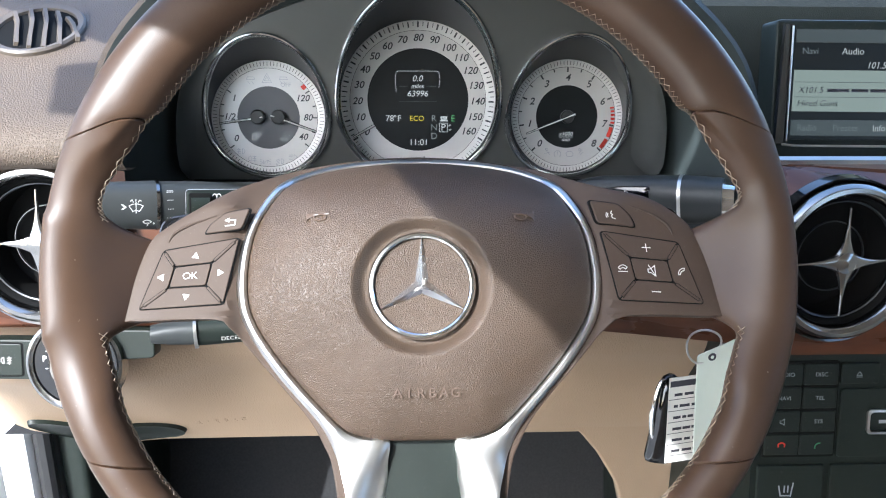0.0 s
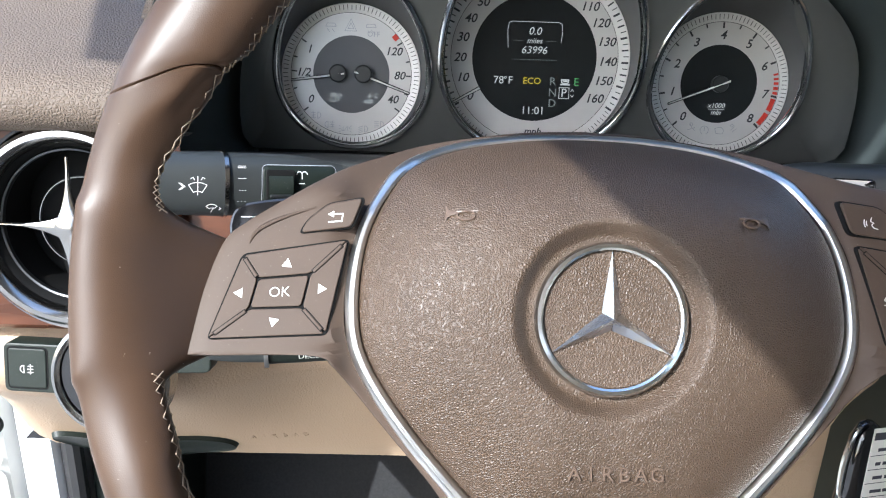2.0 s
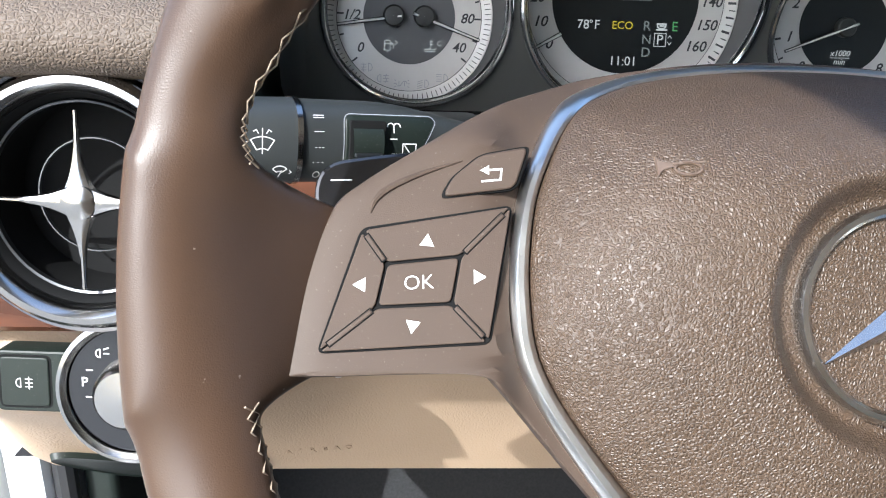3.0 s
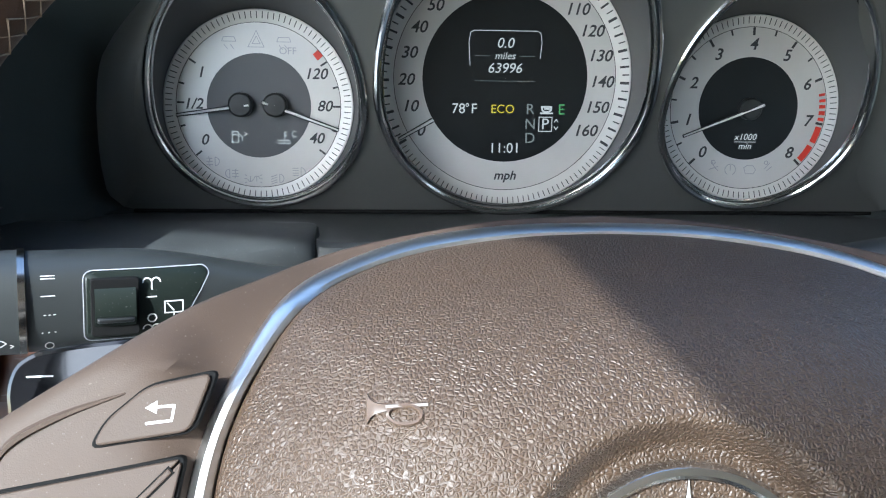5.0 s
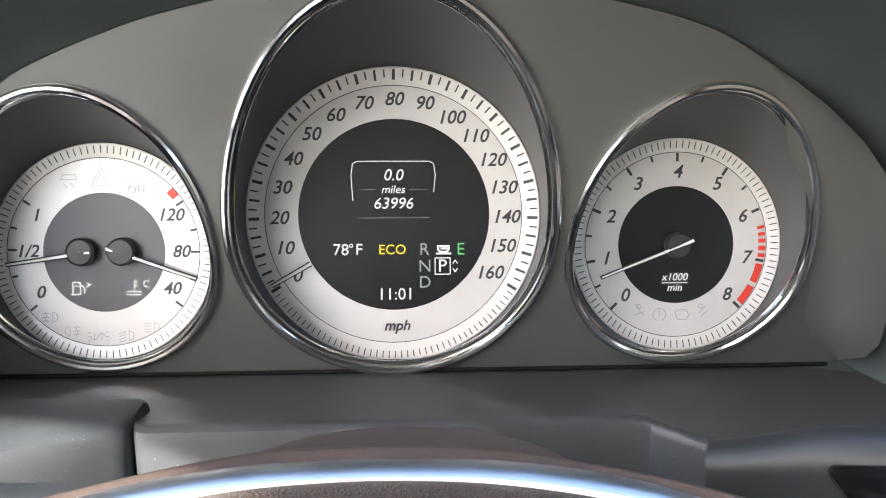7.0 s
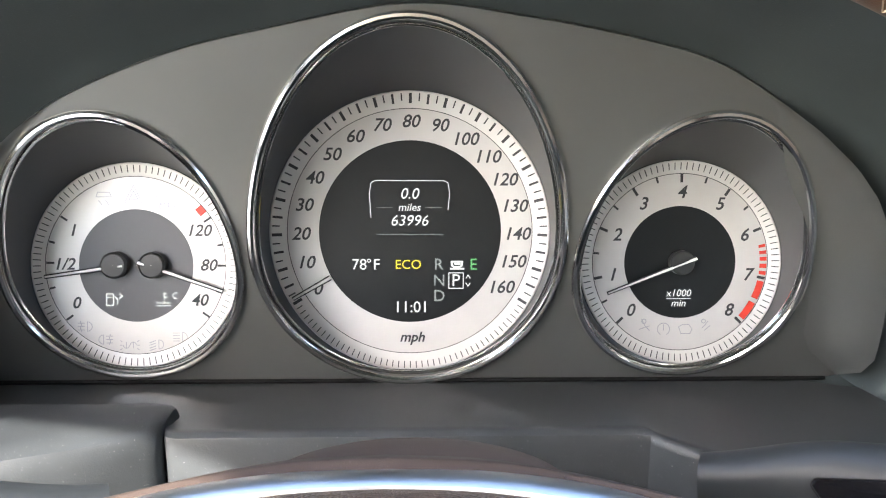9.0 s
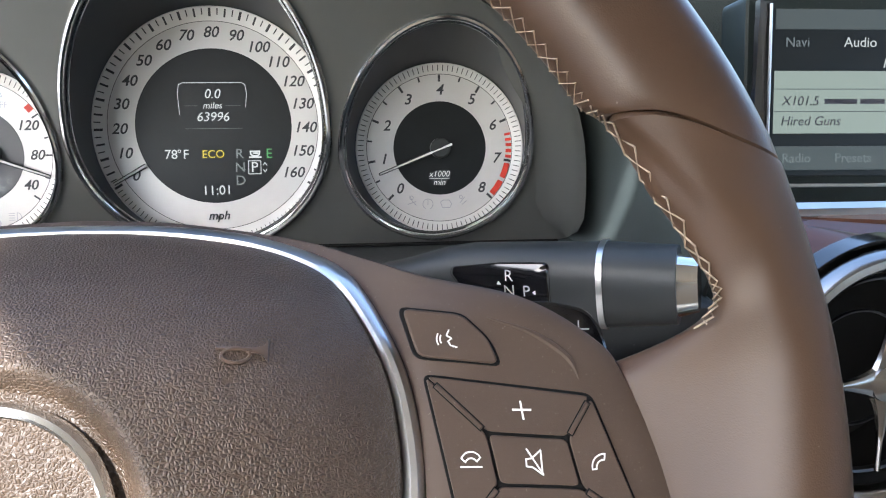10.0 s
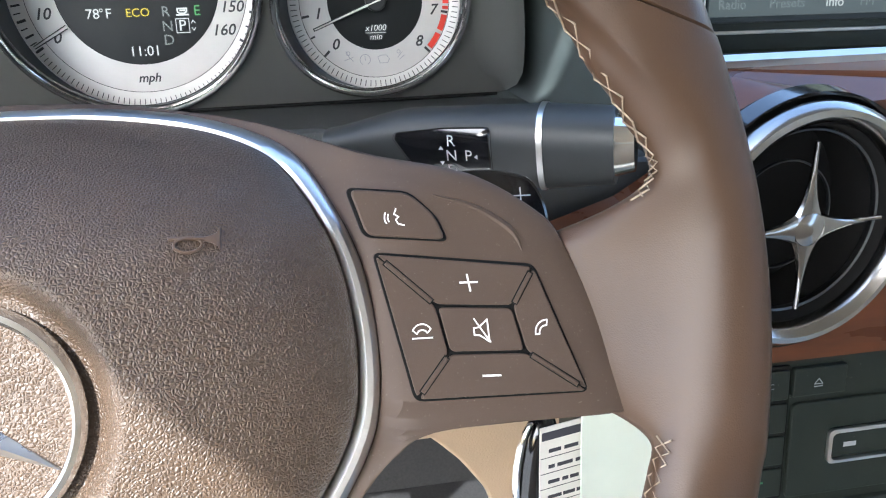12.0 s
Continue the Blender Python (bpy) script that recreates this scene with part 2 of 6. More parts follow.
def words(text, size, material, parent, at, name="lettering", lean=0.0, turn=0.0, thick=0.00005, align="CENTER", tilt=None, label="", bold=0.0):
    """Built-in letters as a mesh, standing on the parent's xy plane."""
    cu = bpy.data.curves.new("letters", "FONT")
    cu.body, cu.size, cu.shear, cu.extrude = text, size, lean, thick
    cu.align_x, cu.align_y = align, "CENTER"
    cu.offset = size * bold
    cu.resolution_u = 3
    tmp = bpy.data.objects.new("letters", cu)
    scene.collection.objects.link(tmp)
    me = bpy.data.meshes.new_from_object(tmp.evaluated_get(bpy.context.evaluated_depsgraph_get()))
    bpy.data.objects.remove(tmp)
    bpy.data.curves.remove(cu)
    me.materials.clear()
    me.materials.append(material)
    ob = new(name, me)
    ob.parent = parent
    base = tilt if tilt else Matrix.Identity(4)
    ob.matrix_local = Matrix.Translation(at) @ base @ Matrix.Rotation(radians(turn), 4, "Z")
    if label:
        tagged(ob, label)
    return ob


def plate_with_holes(outline, holes, place):
    """A sheet with round holes; place(x, z) gives each point."""
    bm = bmesh.new()
    edges = []
    for pts in [outline] + [[(cx + r * math.cos(2 * math.pi * i / 48), cz + r * math.sin(2 * math.pi * i / 48)) for i in range(48)] for cx, cz, r in holes]:
        vs = [bm.verts.new(place(x, z)) for x, z in pts]
        edges += [bm.edges.new((vs[i], vs[(i + 1) % len(vs)])) for i in range(len(vs))]
    bmesh.ops.triangle_fill(bm, edges=edges, use_beauty=True, use_dissolve=False)
    return bm


def strokes(lines, r, z=0.0, bm=None, flat=0.15):
    """Flat printed strokes: polylines of (x, y), as thin ribbons."""
    bm = bm or bmesh.new()
    for line in lines:
        p = [Vector((a, b)) for a, b in line]
        for a, b in zip(p, p[1:]):
            d = b - a
            if d.length < 1e-7:
                continue
            d = d.normalized()
            s = Vector((-d.y, d.x)) * r
            e = d * r * 0.6
            vs = [bm.verts.new((q.x, q.y, z)) for q in (a - e - s, b + e - s, b + e + s, a - e + s)]
            bm.faces.new(vs)
    return bm


def arc(cx, cy, r, a0, a1, n=12):
    return [(cx + r * math.cos(radians(a0 + (a1 - a0) * i / n)), cy + r * math.sin(radians(a0 + (a1 - a0) * i / n))) for i in range(n + 1)]


def lerp(table, x):
    if x <= table[0][0]:
        return table[0][1]
    for (a, p), (b, q) in zip(table, table[1:]):
        if x <= b:
            f = (x - a) / (b - a)
            f = f * f * (3 - 2 * f)
            return p + (q - p) * f
    return table[-1][1]


def smooth01(x):
    x = max(0.0, min(1.0, x))
    return x * x * (3 - 2 * x)


# ---- steering wheel ----
LEAN = 27.0
wheel = thing("steering_wheel", frame_at((0, 0, 1.0), LEAN), "brown leather steering wheel with satin chrome trim and cream cross-stitching", "steering wheel")
RIM_C, RIM_W, RIM_OUT, RIM_H = Vector((0.0027, 0.009)), 0.001, 0.1791, 0.0136
INNER = [(90, 0.1457), (154, 0.1457), (159, 0.1470), (163, 0.1508), (166.0, 0.1538), (168.5, 0.1550), (171.5, 0.1562), (175, 0.1552), (186, 0.1552), (189.5, 0.1560), (191.8, 0.1545), (195, 0.1530), (199, 0.153), (206, 0.1555), (215, 0.1565), (270, 0.1565)]
SEAMS = [(24.9, -4.9), (156.7, 4.4), (212.3, -4.0), (326.5, 3.6)]  # where the leather pieces meet, and how far each joint slants


def inner_radius(a):
    a %= 360
    if a < 90:
        a = 180 - a
    elif a > 270:
        a = 540 - a
    return lerp(INNER, a)


def slant(a):
    out = 0.0
    for c, s in SEAMS:
        d = abs((a - c + 180) % 360 - 180)
        out += s * max(0.0, 1 - d / 9.5) ** 1.4
    return out


MELT = 0.017
POD_EDGE = [(0.1290, 0.0340), (0.1370, 0.0262), (0.1430, 0.0090), (0.1462, -0.0060), (0.1474, -0.0140)]


def pod_shift(sgn, x, y):
    """The two switch covers differ a little, as the wheel stands a touch off straight."""
    x = abs(x)
    k = smooth01((x - 0.090) / 0.014)
    if sgn < 0:
        return x + k * (0.0032 - 0.055 * x), y - k * (0.0003 + 0.055 * (y + 0.010))
    up = smooth01((y - 0.024) / 0.012)
    return x + k * (0.0019 + 0.0030 * up), y + k * 0.0010 * up


def neck_depth(x, y, w):
    """Signed distance (roughly) to the leather-covered neck that joins the rim to a switch cover."""
    out = np.abs(x)
    sides = {}
    for sgn in (-1, 1):
        edge = sorted((v, u) for u, v in (pod_shift(sgn, *p) for p in POD_EDGE))
        sides[sgn] = np.interp(y, [v for v, _ in edge], [u for _, u in edge])
    pod = np.where(x < 0, sides[-1], sides[1])
    top = np.where(x < 0, 0.0250, 0.0300) + 0.45 * np.clip(0.139 - out, 0, 0.02)
    low = np.where(x < 0, -0.0168, -0.0150)
    front = -0.0106 - 0.21 * y + 0.48 * (out - pod)
    flat = np.maximum(np.maximum(y - top, low - y), np.maximum(pod - 0.008 - out, out - 0.166))
    deep = 0.92 * np.maximum(w - front, front - 0.015 - w)
    r = 0.0050
    return np.hypot(np.maximum(flat + r, 0), np.maximum(deep + r, 0)) + np.minimum(np.maximum(flat, deep) + r, 0) - r


def spoke_share(a, start=158.0, width=5.0):
    a = a % 360
    a = a if 90 < a < 270 else (180 - a) % 360
    return smooth01((a - start) / width) * smooth01((360.0 - start - a) / width)


def thumb_hollow(a, q):
    """A shallow thumb rest above each spoke, behind a ridge that climbs from the inner edge to the crest."""
    a = a % 360
    a = a if a < 90 else 180 - a
    if not 9.0 < a < 32.0 or not 1.0 < q < 4.4:
        return 0.0
    ridge = math.pi / 2 - 0.12 + 1.45 * smooth01((a - 11.0) / 21.0)
    return 0.0028 * smooth01((q - ridge) / 0.65) * smooth01((4.4 - q) / 0.9) * smooth01((a - 9.0) / 5.0) * smooth01((32.0 - a) / 6.0)


SECTION = [math.pi * 2 * i / 400 for i in range(400)]


def rim_section(a, shrink):
    """The plain section of the rim as radius by direction, seen from its middle."""
    ri = inner_radius(a)
    mid, half = (ri + RIM_OUT) / 2, (RIM_OUT - ri) / 2 - shrink
    flat = spoke_share(a, 150.0, 22.0)  # where the spokes join, the rim grows a little flatter
    low, shift = 0.0070 * flat, 0.28 * half * flat
    slim = 1 - 0.08 * spoke_share(a, 170.0, 7.0)
    way, far = [], []
    for q in SECTION:
        cx, sz = math.cos(q), math.sin(q)
        cx = math.copysign(abs(cx) ** 0.85, cx)
        x = shift + (half - shift if cx > 0 else (half + shift) * slim) * cx
        y = (RIM_H - shrink - (low if sz > 0 else 0.0)) * math.copysign(abs(sz) ** (0.9 + (0.5 * flat if sz > 0 > cx else 0.0)), sz)
        way.append(math.atan2(y, x) % (2 * math.pi))
        far.append(math.hypot(x, y))
    return mid, np.array(way), np.array(far)


def leather_at(a, q, shrink=0.0, lift=0.0):
    """Points of the leather at wheel angle a, in the directions q from a place within the rim; the necks melt into it."""
    mid, way, far = rim_section(a, shrink)
    g = spoke_share(a)
    x0, y0 = -0.30 * g * (mid - inner_radius(a)), -0.0060 * g
    q = np.asarray(q)
    aa = np.radians(a + slant(a) * np.cos(q))
    base = RIM_W + 0.052 * (RIM_C.y + mid * np.sin(aa))
    cr, cw = np.cos(q), np.sin(q)

    def place(s):
        r = mid + x0 + s * cr
        return RIM_C.x + r * np.cos(aa), RIM_C.y + r * np.sin(aa), base + y0 + s * cw

    def inside(s):
        px, py = x0 + s * cr, y0 + s * cw
        turn = np.arctan2(py, px) % (2 * math.pi)
        rim = np.hypot(px, py) - np.interp(turn, way, far, period=2 * math.pi)
        if g == 0.0:
            return rim
        neck = neck_depth(*place(s))
        near = np.maximum(MELT - np.abs(rim - neck), 0) / MELT
        return np.minimum(rim, neck) - near * near * MELT / 4

    low = np.zeros(len(q))
    going = np.ones(len(q), dtype=bool)
    for step in np.arange(0.001, 0.045, 0.0005):  # outwards until the surface is passed
        going &= inside(np.full(len(q), step)) < 0
        low = np.where(going, step, low)
    out = low + 0.0005
    for _ in range(12):
        half = (low + out) / 2
        full = inside(half) < 0
        low, out = np.where(full, half, low), np.where(full, out, half)
    s = (low + out) / 2
    turn = np.arctan2(y0 + s * cw, x0 + s * cr) % (2 * math.pi)
    return np.stack(place(s + lift - np.array([thumb_hollow(a, v) for v in turn.tolist()])), axis=-1)


def rim_ring(a, sides=80, shrink=0.0):
    return [tuple(p) for p in leather_at(a, [2 * math.pi * i / sides for i in range(sides)], shrink).tolist()]


def soften(rings, rounds=110):
    """Spreads the points evenly over the crest and the inner face and lets the hide stretch smoothly down to the switch cover."""
    even = []
    for ring in rings:
        p = np.array(ring)
        inner = np.nonzero(np.hypot(p[:, 0] - RIM_C.x, p[:, 1] - RIM_C.y) < 0.1690)[0]
        p = np.roll(p, -inner[0], 0)
        cut = inner[-1] - inner[0] + 1
        whole = []
        for piece, n in ((p[:cut], 54), (np.concatenate((p[cut - 1 :], p[:1])), 34)):
            run = np.concatenate(([0.0], np.cumsum(np.linalg.norm(np.diff(piece, axis=0), axis=1))))
            want = np.linspace(0, run[-1], n, endpoint=False)
            whole.append(np.stack([np.interp(want, run, piece[:, i]) for i in range(3)], axis=-1))
        even.append(np.concatenate(whole))
    p = np.array(even)
    r = np.hypot(p[..., 0] - RIM_C.x, p[..., 1] - RIM_C.y)
    turn = np.degrees(np.arctan2(p[..., 1] - RIM_C.y, p[..., 0] - RIM_C.x))
    ease = lambda x: np.clip(x, 0, 1) ** 2 * (3 - 2 * np.clip(x, 0, 1))
    free = ease((0.1685 - r) / 0.006) * ease((p[..., 2] + 0.0190 + 0.21 * p[..., 1]) / 0.004)
    free *= np.vectorize(lambda a: spoke_share(a, 166.5, 4.5))(turn)
    crest = ease((0.1770 - r) / 0.008) * ease((p[..., 2] - 0.0005) / 0.0030) * np.vectorize(lambda a: spoke_share(a, 158.0, 8.0))(turn)
    free = np.maximum(free, 0.6 * crest)
    free[:3], free[-3:] = 0, 0
    for _ in range(rounds):
        mean = (np.roll(p, 1, 0) + np.roll(p, -1, 0) + np.roll(p, 1, 1) + np.roll(p, -1, 1)) / 4
        p = p + (mean - p) * (0.8 * free)[..., None]
    return [[tuple(v) for v in ring] for ring in p.tolist()]


def grip(a0, a1, name):
    n = max(8, int(abs(a1 - a0) / (0.3 if name == "side_grip" else 1.2)))
    angles = [a0 + (a1 - a0) * i / n for i in range(n + 1)]
    rings = [rim_ring(angles[0], shrink=0.0035), rim_ring(angles[0] + 0.03, shrink=0.0011), rim_ring(angles[0] + 0.2, shrink=0.0003)]
    rings += [rim_ring(a) for a in angles[1:-1]]
    rings += [rim_ring(angles[-1] - 0.2, shrink=0.0003), rim_ring(angles[-1] - 0.03, shrink=0.0011), rim_ring(angles[-1], shrink=0.0035)]
    if name == "side_grip":
        rings = soften(rings)
    return part(name, loft(rings, True, True, True), BROWN_LEATHER, wheel)


def stitches(angles, owner, tuck=0.0):
    """Two threads that cross to and fro along the inner edge."""
    bm = bmesh.new()
    rnd = random.Random(int(angles[0]) + 7)
    for side in (0, 1):
        pts = []
        for i, a in enumerate(angles):
            zz = 1 if (i + side) % 2 else -1
            up = -0.0002 + zz * (0.0026 + rnd.uniform(-0.0004, 0.0004))
            p = Vector(leather_at(a + rnd.uniform(-0.10, 0.10), [math.atan2(up + 0.0060 * spoke_share(a), -0.0115 * (1 - 0.30 * spoke_share(a)))], 0.0, 0.0003)[0].tolist())
            end = tuck * max(0.0, (i - len(angles) + 5) / 4) ** 1.5  # the last stitches follow the edge round onto the neck
            p.x -= end * math.cos(radians(a))
            p.z -= 0.6 * end
            pts.append(tuple(p))
        tube(pts, 0.00026, 5, bm=bm)
    part("stitching", bm, THREAD, owner, "cream cross-stitched thread")


def hem(a0, a1, step=1.5):
    n = int(abs(a1 - a0) / step)
    return [a0 + (a1 - a0) * i / n for i in range(n + 1)]


for a0, a1, nm in ((24.9, 156.7, "upper_grip"), (156.7, 212.3, "side_grip"), (212.3, 326.5, "lower_grip"), (326.5, 384.9, "side_grip")):
    g = grip(a0, a1, nm)
    if nm == "side_grip":
        k = 0.9 if a0 < 200 else -0.9
        upper = hem(152.9 if k > 0 else 150.9, 167.3 + k) + [168.0 + k + 0.72 * i for i in range(5)]
        lower = [191.2, 192.2] + hem(193.4, 215.7)
        for line, tuck in ((upper, 0.0030 if k > 0 else 0.0045), (lower, 0.0)):
            stitches(line if a0 < 200 else [(180 - a) % 360 for a in line], g, tuck)
    else:
        gap = 5.4 if nm == "upper_grip" else 4.7
        stitches(hem(a0 + gap, a1 - gap), g)

W_EDGE = [(-0.16, -0.014), (-0.075, -0.012), (-0.03, -0.010), (0.0, -0.012), (0.02, -0.016), (0.036, -0.021), (0.053, -0.032), (0.066, -0.047), (0.0735, -0.0545)]
PAD_HALF = [(0, 0.0709), (0.022, 0.0698), (0.044, 0.0660), (0.060, 0.0600), (0.0705, 0.0520), (0.0787, 0.0370), (0.0832, 0.0226), (0.0845, 0.0024), (0.0808, -0.0155), (0.0652, -0.0386),
            (0.0412, -0.0650), (0.0298, -0.0712), (0.0162, -0.0735), (0, -0.0738)]


def w_edge(v):
    for (a, p), (b, q) in zip(W_EDGE, W_EDGE[1:]):
        if v <= b:
            return p + (q - p) * (v - a) / (b - a)
    return W_EDGE[-1][1] - (v - 0.0735) * 0.9


pad_loop = spline([(u, v) for u, v in PAD_HALF] + [(-u, v) for u, v in PAD_HALF[-2:0:-1]], 120, True)


def pad_ring(s, drop=0.0, grow=0.0):
    ring = []
    for p in pad_loop:
        u, v = p.x * s, p.y * s
        if grow:
            k = p.normalized() * grow
            u, v = u + k.x, v + k.y
        e = s ** 3.2
        w = 0.0045 * (1 - e) + w_edge(p.y) * e
        r = math.hypot(u, v)
        w -= 0.0072 * (1 - smooth01((r - 0.0268) / 0.0070))
        ring.append((u, v, w - drop))
    return ring


def pad_height(u, v):
    ang = math.atan2(v, u)
    edge = min(pad_loop, key=lambda q: abs((math.atan2(q.y, q.x) - ang + math.pi) % (2 * math.pi) - math.pi))
    e = (math.hypot(u, v) / edge.length) ** 3.2
    return 0.0045 * (1 - e) + w_edge(edge.y) * e


rings = [pad_ring(s) for s in [0.02, 0.08, 0.14, 0.20, 0.24, 0.27] + [0.29 + 0.009 * i for i in range(28)] + [0.58, 0.64, 0.70, 0.76, 0.82, 0.87, 0.92, 0.96]] + [pad_ring(0.985, 0.0002), pad_ring(0.997, 0.0012), pad_ring(1.0, 0.003), pad_ring(1.0, 0.014)]
pad = part("airbag_cover", loft(rings, True, True), PAD_LEATHER, wheel, "grained brown vinyl airbag cover")
for k, ch in enumerate("AIRBAG"):
    words(ch, 0.0066, EMBOSS_LIT, pad, (-0.0118 + 0.00545 * k, -0.0506, pad_height(-0.0118 + 0.00545 * k, -0.0506) + 0.0002), "embossed_letter", thick=0.0007)
for sgn in (-1, 1):
    u0, v0 = 0.0505 * sgn, 0.0345
    horn = [[(0.0018 + 0.0030 * math.cos(q), -0.0008 + 0.0016 * math.sin(q)) for q in [2 * math.pi * i / 18 for i in range(19)]], [(-0.0015, 0.0005), (0.0060, 0.0009)]]
    bm = bmesh.new()
    for line in horn:
        pts = []
        for x, y in line:
            u, v = u0 - sgn * x, v0 + y
            w = pad_height(u, v)
            pts.append((u, v, w + 0.0004))
        tube(pts, 0.00042, 5, bm=bm)
    bell = []
    for x, h in ((-0.0052, 0.0030), (-0.0049, 0.0027), (-0.0043, 0.0016), (-0.0034, 0.0010), (-0.0022, 0.0007), (-0.0005, 0.0005)):
        col = []
        for y, up in ((-1.0, -0.0002), (-0.92, 0.0006), (0.0, 0.0008), (0.92, 0.0006), (1.0, -0.0002)):
            u, v = u0 - sgn * x, v0 + 0.0004 * (x + 0.005) / 0.005 + y * h
            col.append((u, v, pad_height(u, v) + (up if x > -0.0051 else -0.0002)))
        bell.append(col)
    loft(bell, False, bm=bm)
    part("horn_symbol", bm, EMBOSS_LIT, pad, "embossed horn symbol")

# round emblem in its dish
emblem = part("emblem", lathe([(0.0002, -0.0005), (0.0225, -0.0005), (0.0232, -0.0012)], 48), PAD_LEATHER, wheel, "round chrome-ringed badge on brown grained vinyl")
part("badge_ring", lathe([(0.0226, -0.0012), (0.0229, 0.0010), (0.0236, 0.0016), (0.0248, 0.0014), (0.0256, 0.0002), (0.0258, -0.0025)], 72), CHROME, emblem)
for k in range(3):
    bm = bmesh.new()
    a = radians(90 + 120 * k)
    d, s = Vector((math.cos(a), math.sin(a), 0)), Vector((-math.sin(a), math.cos(a), 0))
    tip, b1, b2, apex = d * 0.0229, d * 0.0021 + s * 0.0033, d * 0.0021 - s * 0.0033, Vector((0, 0, 0.0034))
    z0 = Vector((0, 0, -0.0006))
    vt, v1, v2, va = bm.verts.new(tip + Vector((0, 0, 0.0004))), bm.verts.new(b1 + z0), bm.verts.new(b2 + z0), bm.verts.new(apex)
    vt0 = bm.verts.new(tip + z0)
    for f in ((vt, v1, va), (vt, va, v2), (vt, vt0, v1), (vt, v2, vt0)):
        bm.faces.new(f)
    part("badge_arm", bm, BADGE_CHROME, emblem, "tapered chrome arm", smooth=False)

# satin chrome trim round the pad, running down into the two lower spokes
TRIM_PAIRS = [((0, 0.0698), (0, 0.0738)), ((0.022, 0.0688), (0.0225, 0.0730)), ((0.044, 0.0652), (0.0447, 0.0696)), ((0.060, 0.0592), (0.0617, 0.0635)), ((0.0700, 0.0512), (0.0737, 0.0552)), ((0.0787, 0.0368), (0.0833, 0.0378)),
              ((0.0832, 0.0224), (0.0882, 0.0220)), ((0.0845, 0.0024), (0.0897, 0.0020)), ((0.0808, -0.0155), (0.0858, -0.0172)), ((0.0652, -0.0386), (0.0700, -0.0412)),
              ((0.0412, -0.0650), (0.0500, -0.0645)), ((0.0298, -0.0712), (0.0420, -0.0790)), ((0.0165, -0.0735), (0.0385, -0.0900)), ((0.0168, -0.0860), (0.0362, -0.1000)),
              ((0.0172, -0.1100), (0.0345, -0.1200)), ((0.0180, -0.1480), (0.0325, -0.1480))]


def trim_side(sgn):
    a = spline([p for p, _ in TRIM_PAIRS], 90)
    b = spline([q for _, q in TRIM_PAIRS], 90)
    cols = []
    for p, q in zip(a, b):
        col = []
        for f, h in ((0.0, -0.008), (0.0, -0.0022), (0.10, -0.0004), (0.32, 0.0006), (0.6, 0.0006), (0.88, -0.0006), (1.0, -0.0026), (1.0, -0.010)):
            m = p.lerp(q, f)
            lean_in = (f - 0.5) * 0.014 * smooth01((-0.075 - m.y) / 0.03)  # the lower spokes lean towards each other
            col.append((sgn * m.x, m.y, w_edge(m.y) + h + lean_in))
        cols.append(col)
    return cols


bm = loft(trim_side(1), False)
loft(trim_side(-1), False, bm=bm)
bmesh.ops.remove_doubles(bm, verts=bm.verts, dist=0.00002)
part("spoke_trim", bm, SATIN, wheel, "satin chrome trim with small dust specks")

# brown spoke cover that carries the switches
COVER = [((0, 0.0733), (0, 0.0760, -0.0605)), ((0.022, 0.0725), (0.023, 0.0748, -0.0600)), ((0.0445, 0.0691), (0.046, 0.0706, -0.0545)), ((0.0615, 0.0630), (0.0640, 0.0658, -0.0475)), ((0.0735, 0.0548), (0.0790, 0.0592, -0.037)),
         ((0.0790, 0.0470), (0.0930, 0.0530, -0.028)), ((0.0833, 0.0378), (0.1120, 0.0452, -0.0215)), ((0.0862, 0.0300), (0.1290, 0.0340, -0.0185)), ((0.0882, 0.0220), (0.1370, 0.0262, -0.0165)),
         ((0.0893, 0.0120), (0.1430, 0.0090, -0.013)), ((0.0897, 0.0020), (0.1462, -0.0060, -0.010)), ((0.0893, -0.0040), (0.1474, -0.0140, -0.0095)), ((0.0885, -0.0085), (0.1440, -0.0158, -0.0095)), ((0.0872, -0.0125), (0.1180, -0.0150, -0.0095)),
         ((0.0858, -0.0172), (0.0995, -0.0150, -0.010)), ((0.0810, -0.0250), (0.0915, -0.0195, -0.0105)), ((0.0700, -0.0412), (0.0765, -0.0370, -0.013)), ((0.0500, -0.0645), (0.0560, -0.0610, -0.015)),
         ((0.0420, -0.0790), (0.0470, -0.0765, -0.0155)), ((0.0385, -0.0900), (0.0430, -0.0880, -0.0155)), ((0.0345, -0.1200), (0.0385, -0.1200, -0.0155)), ((0.0325, -0.1480), (0.0365, -0.1480, -0.0155))]


def pod_w(u, v):
    return -0.011 - 0.21 * v


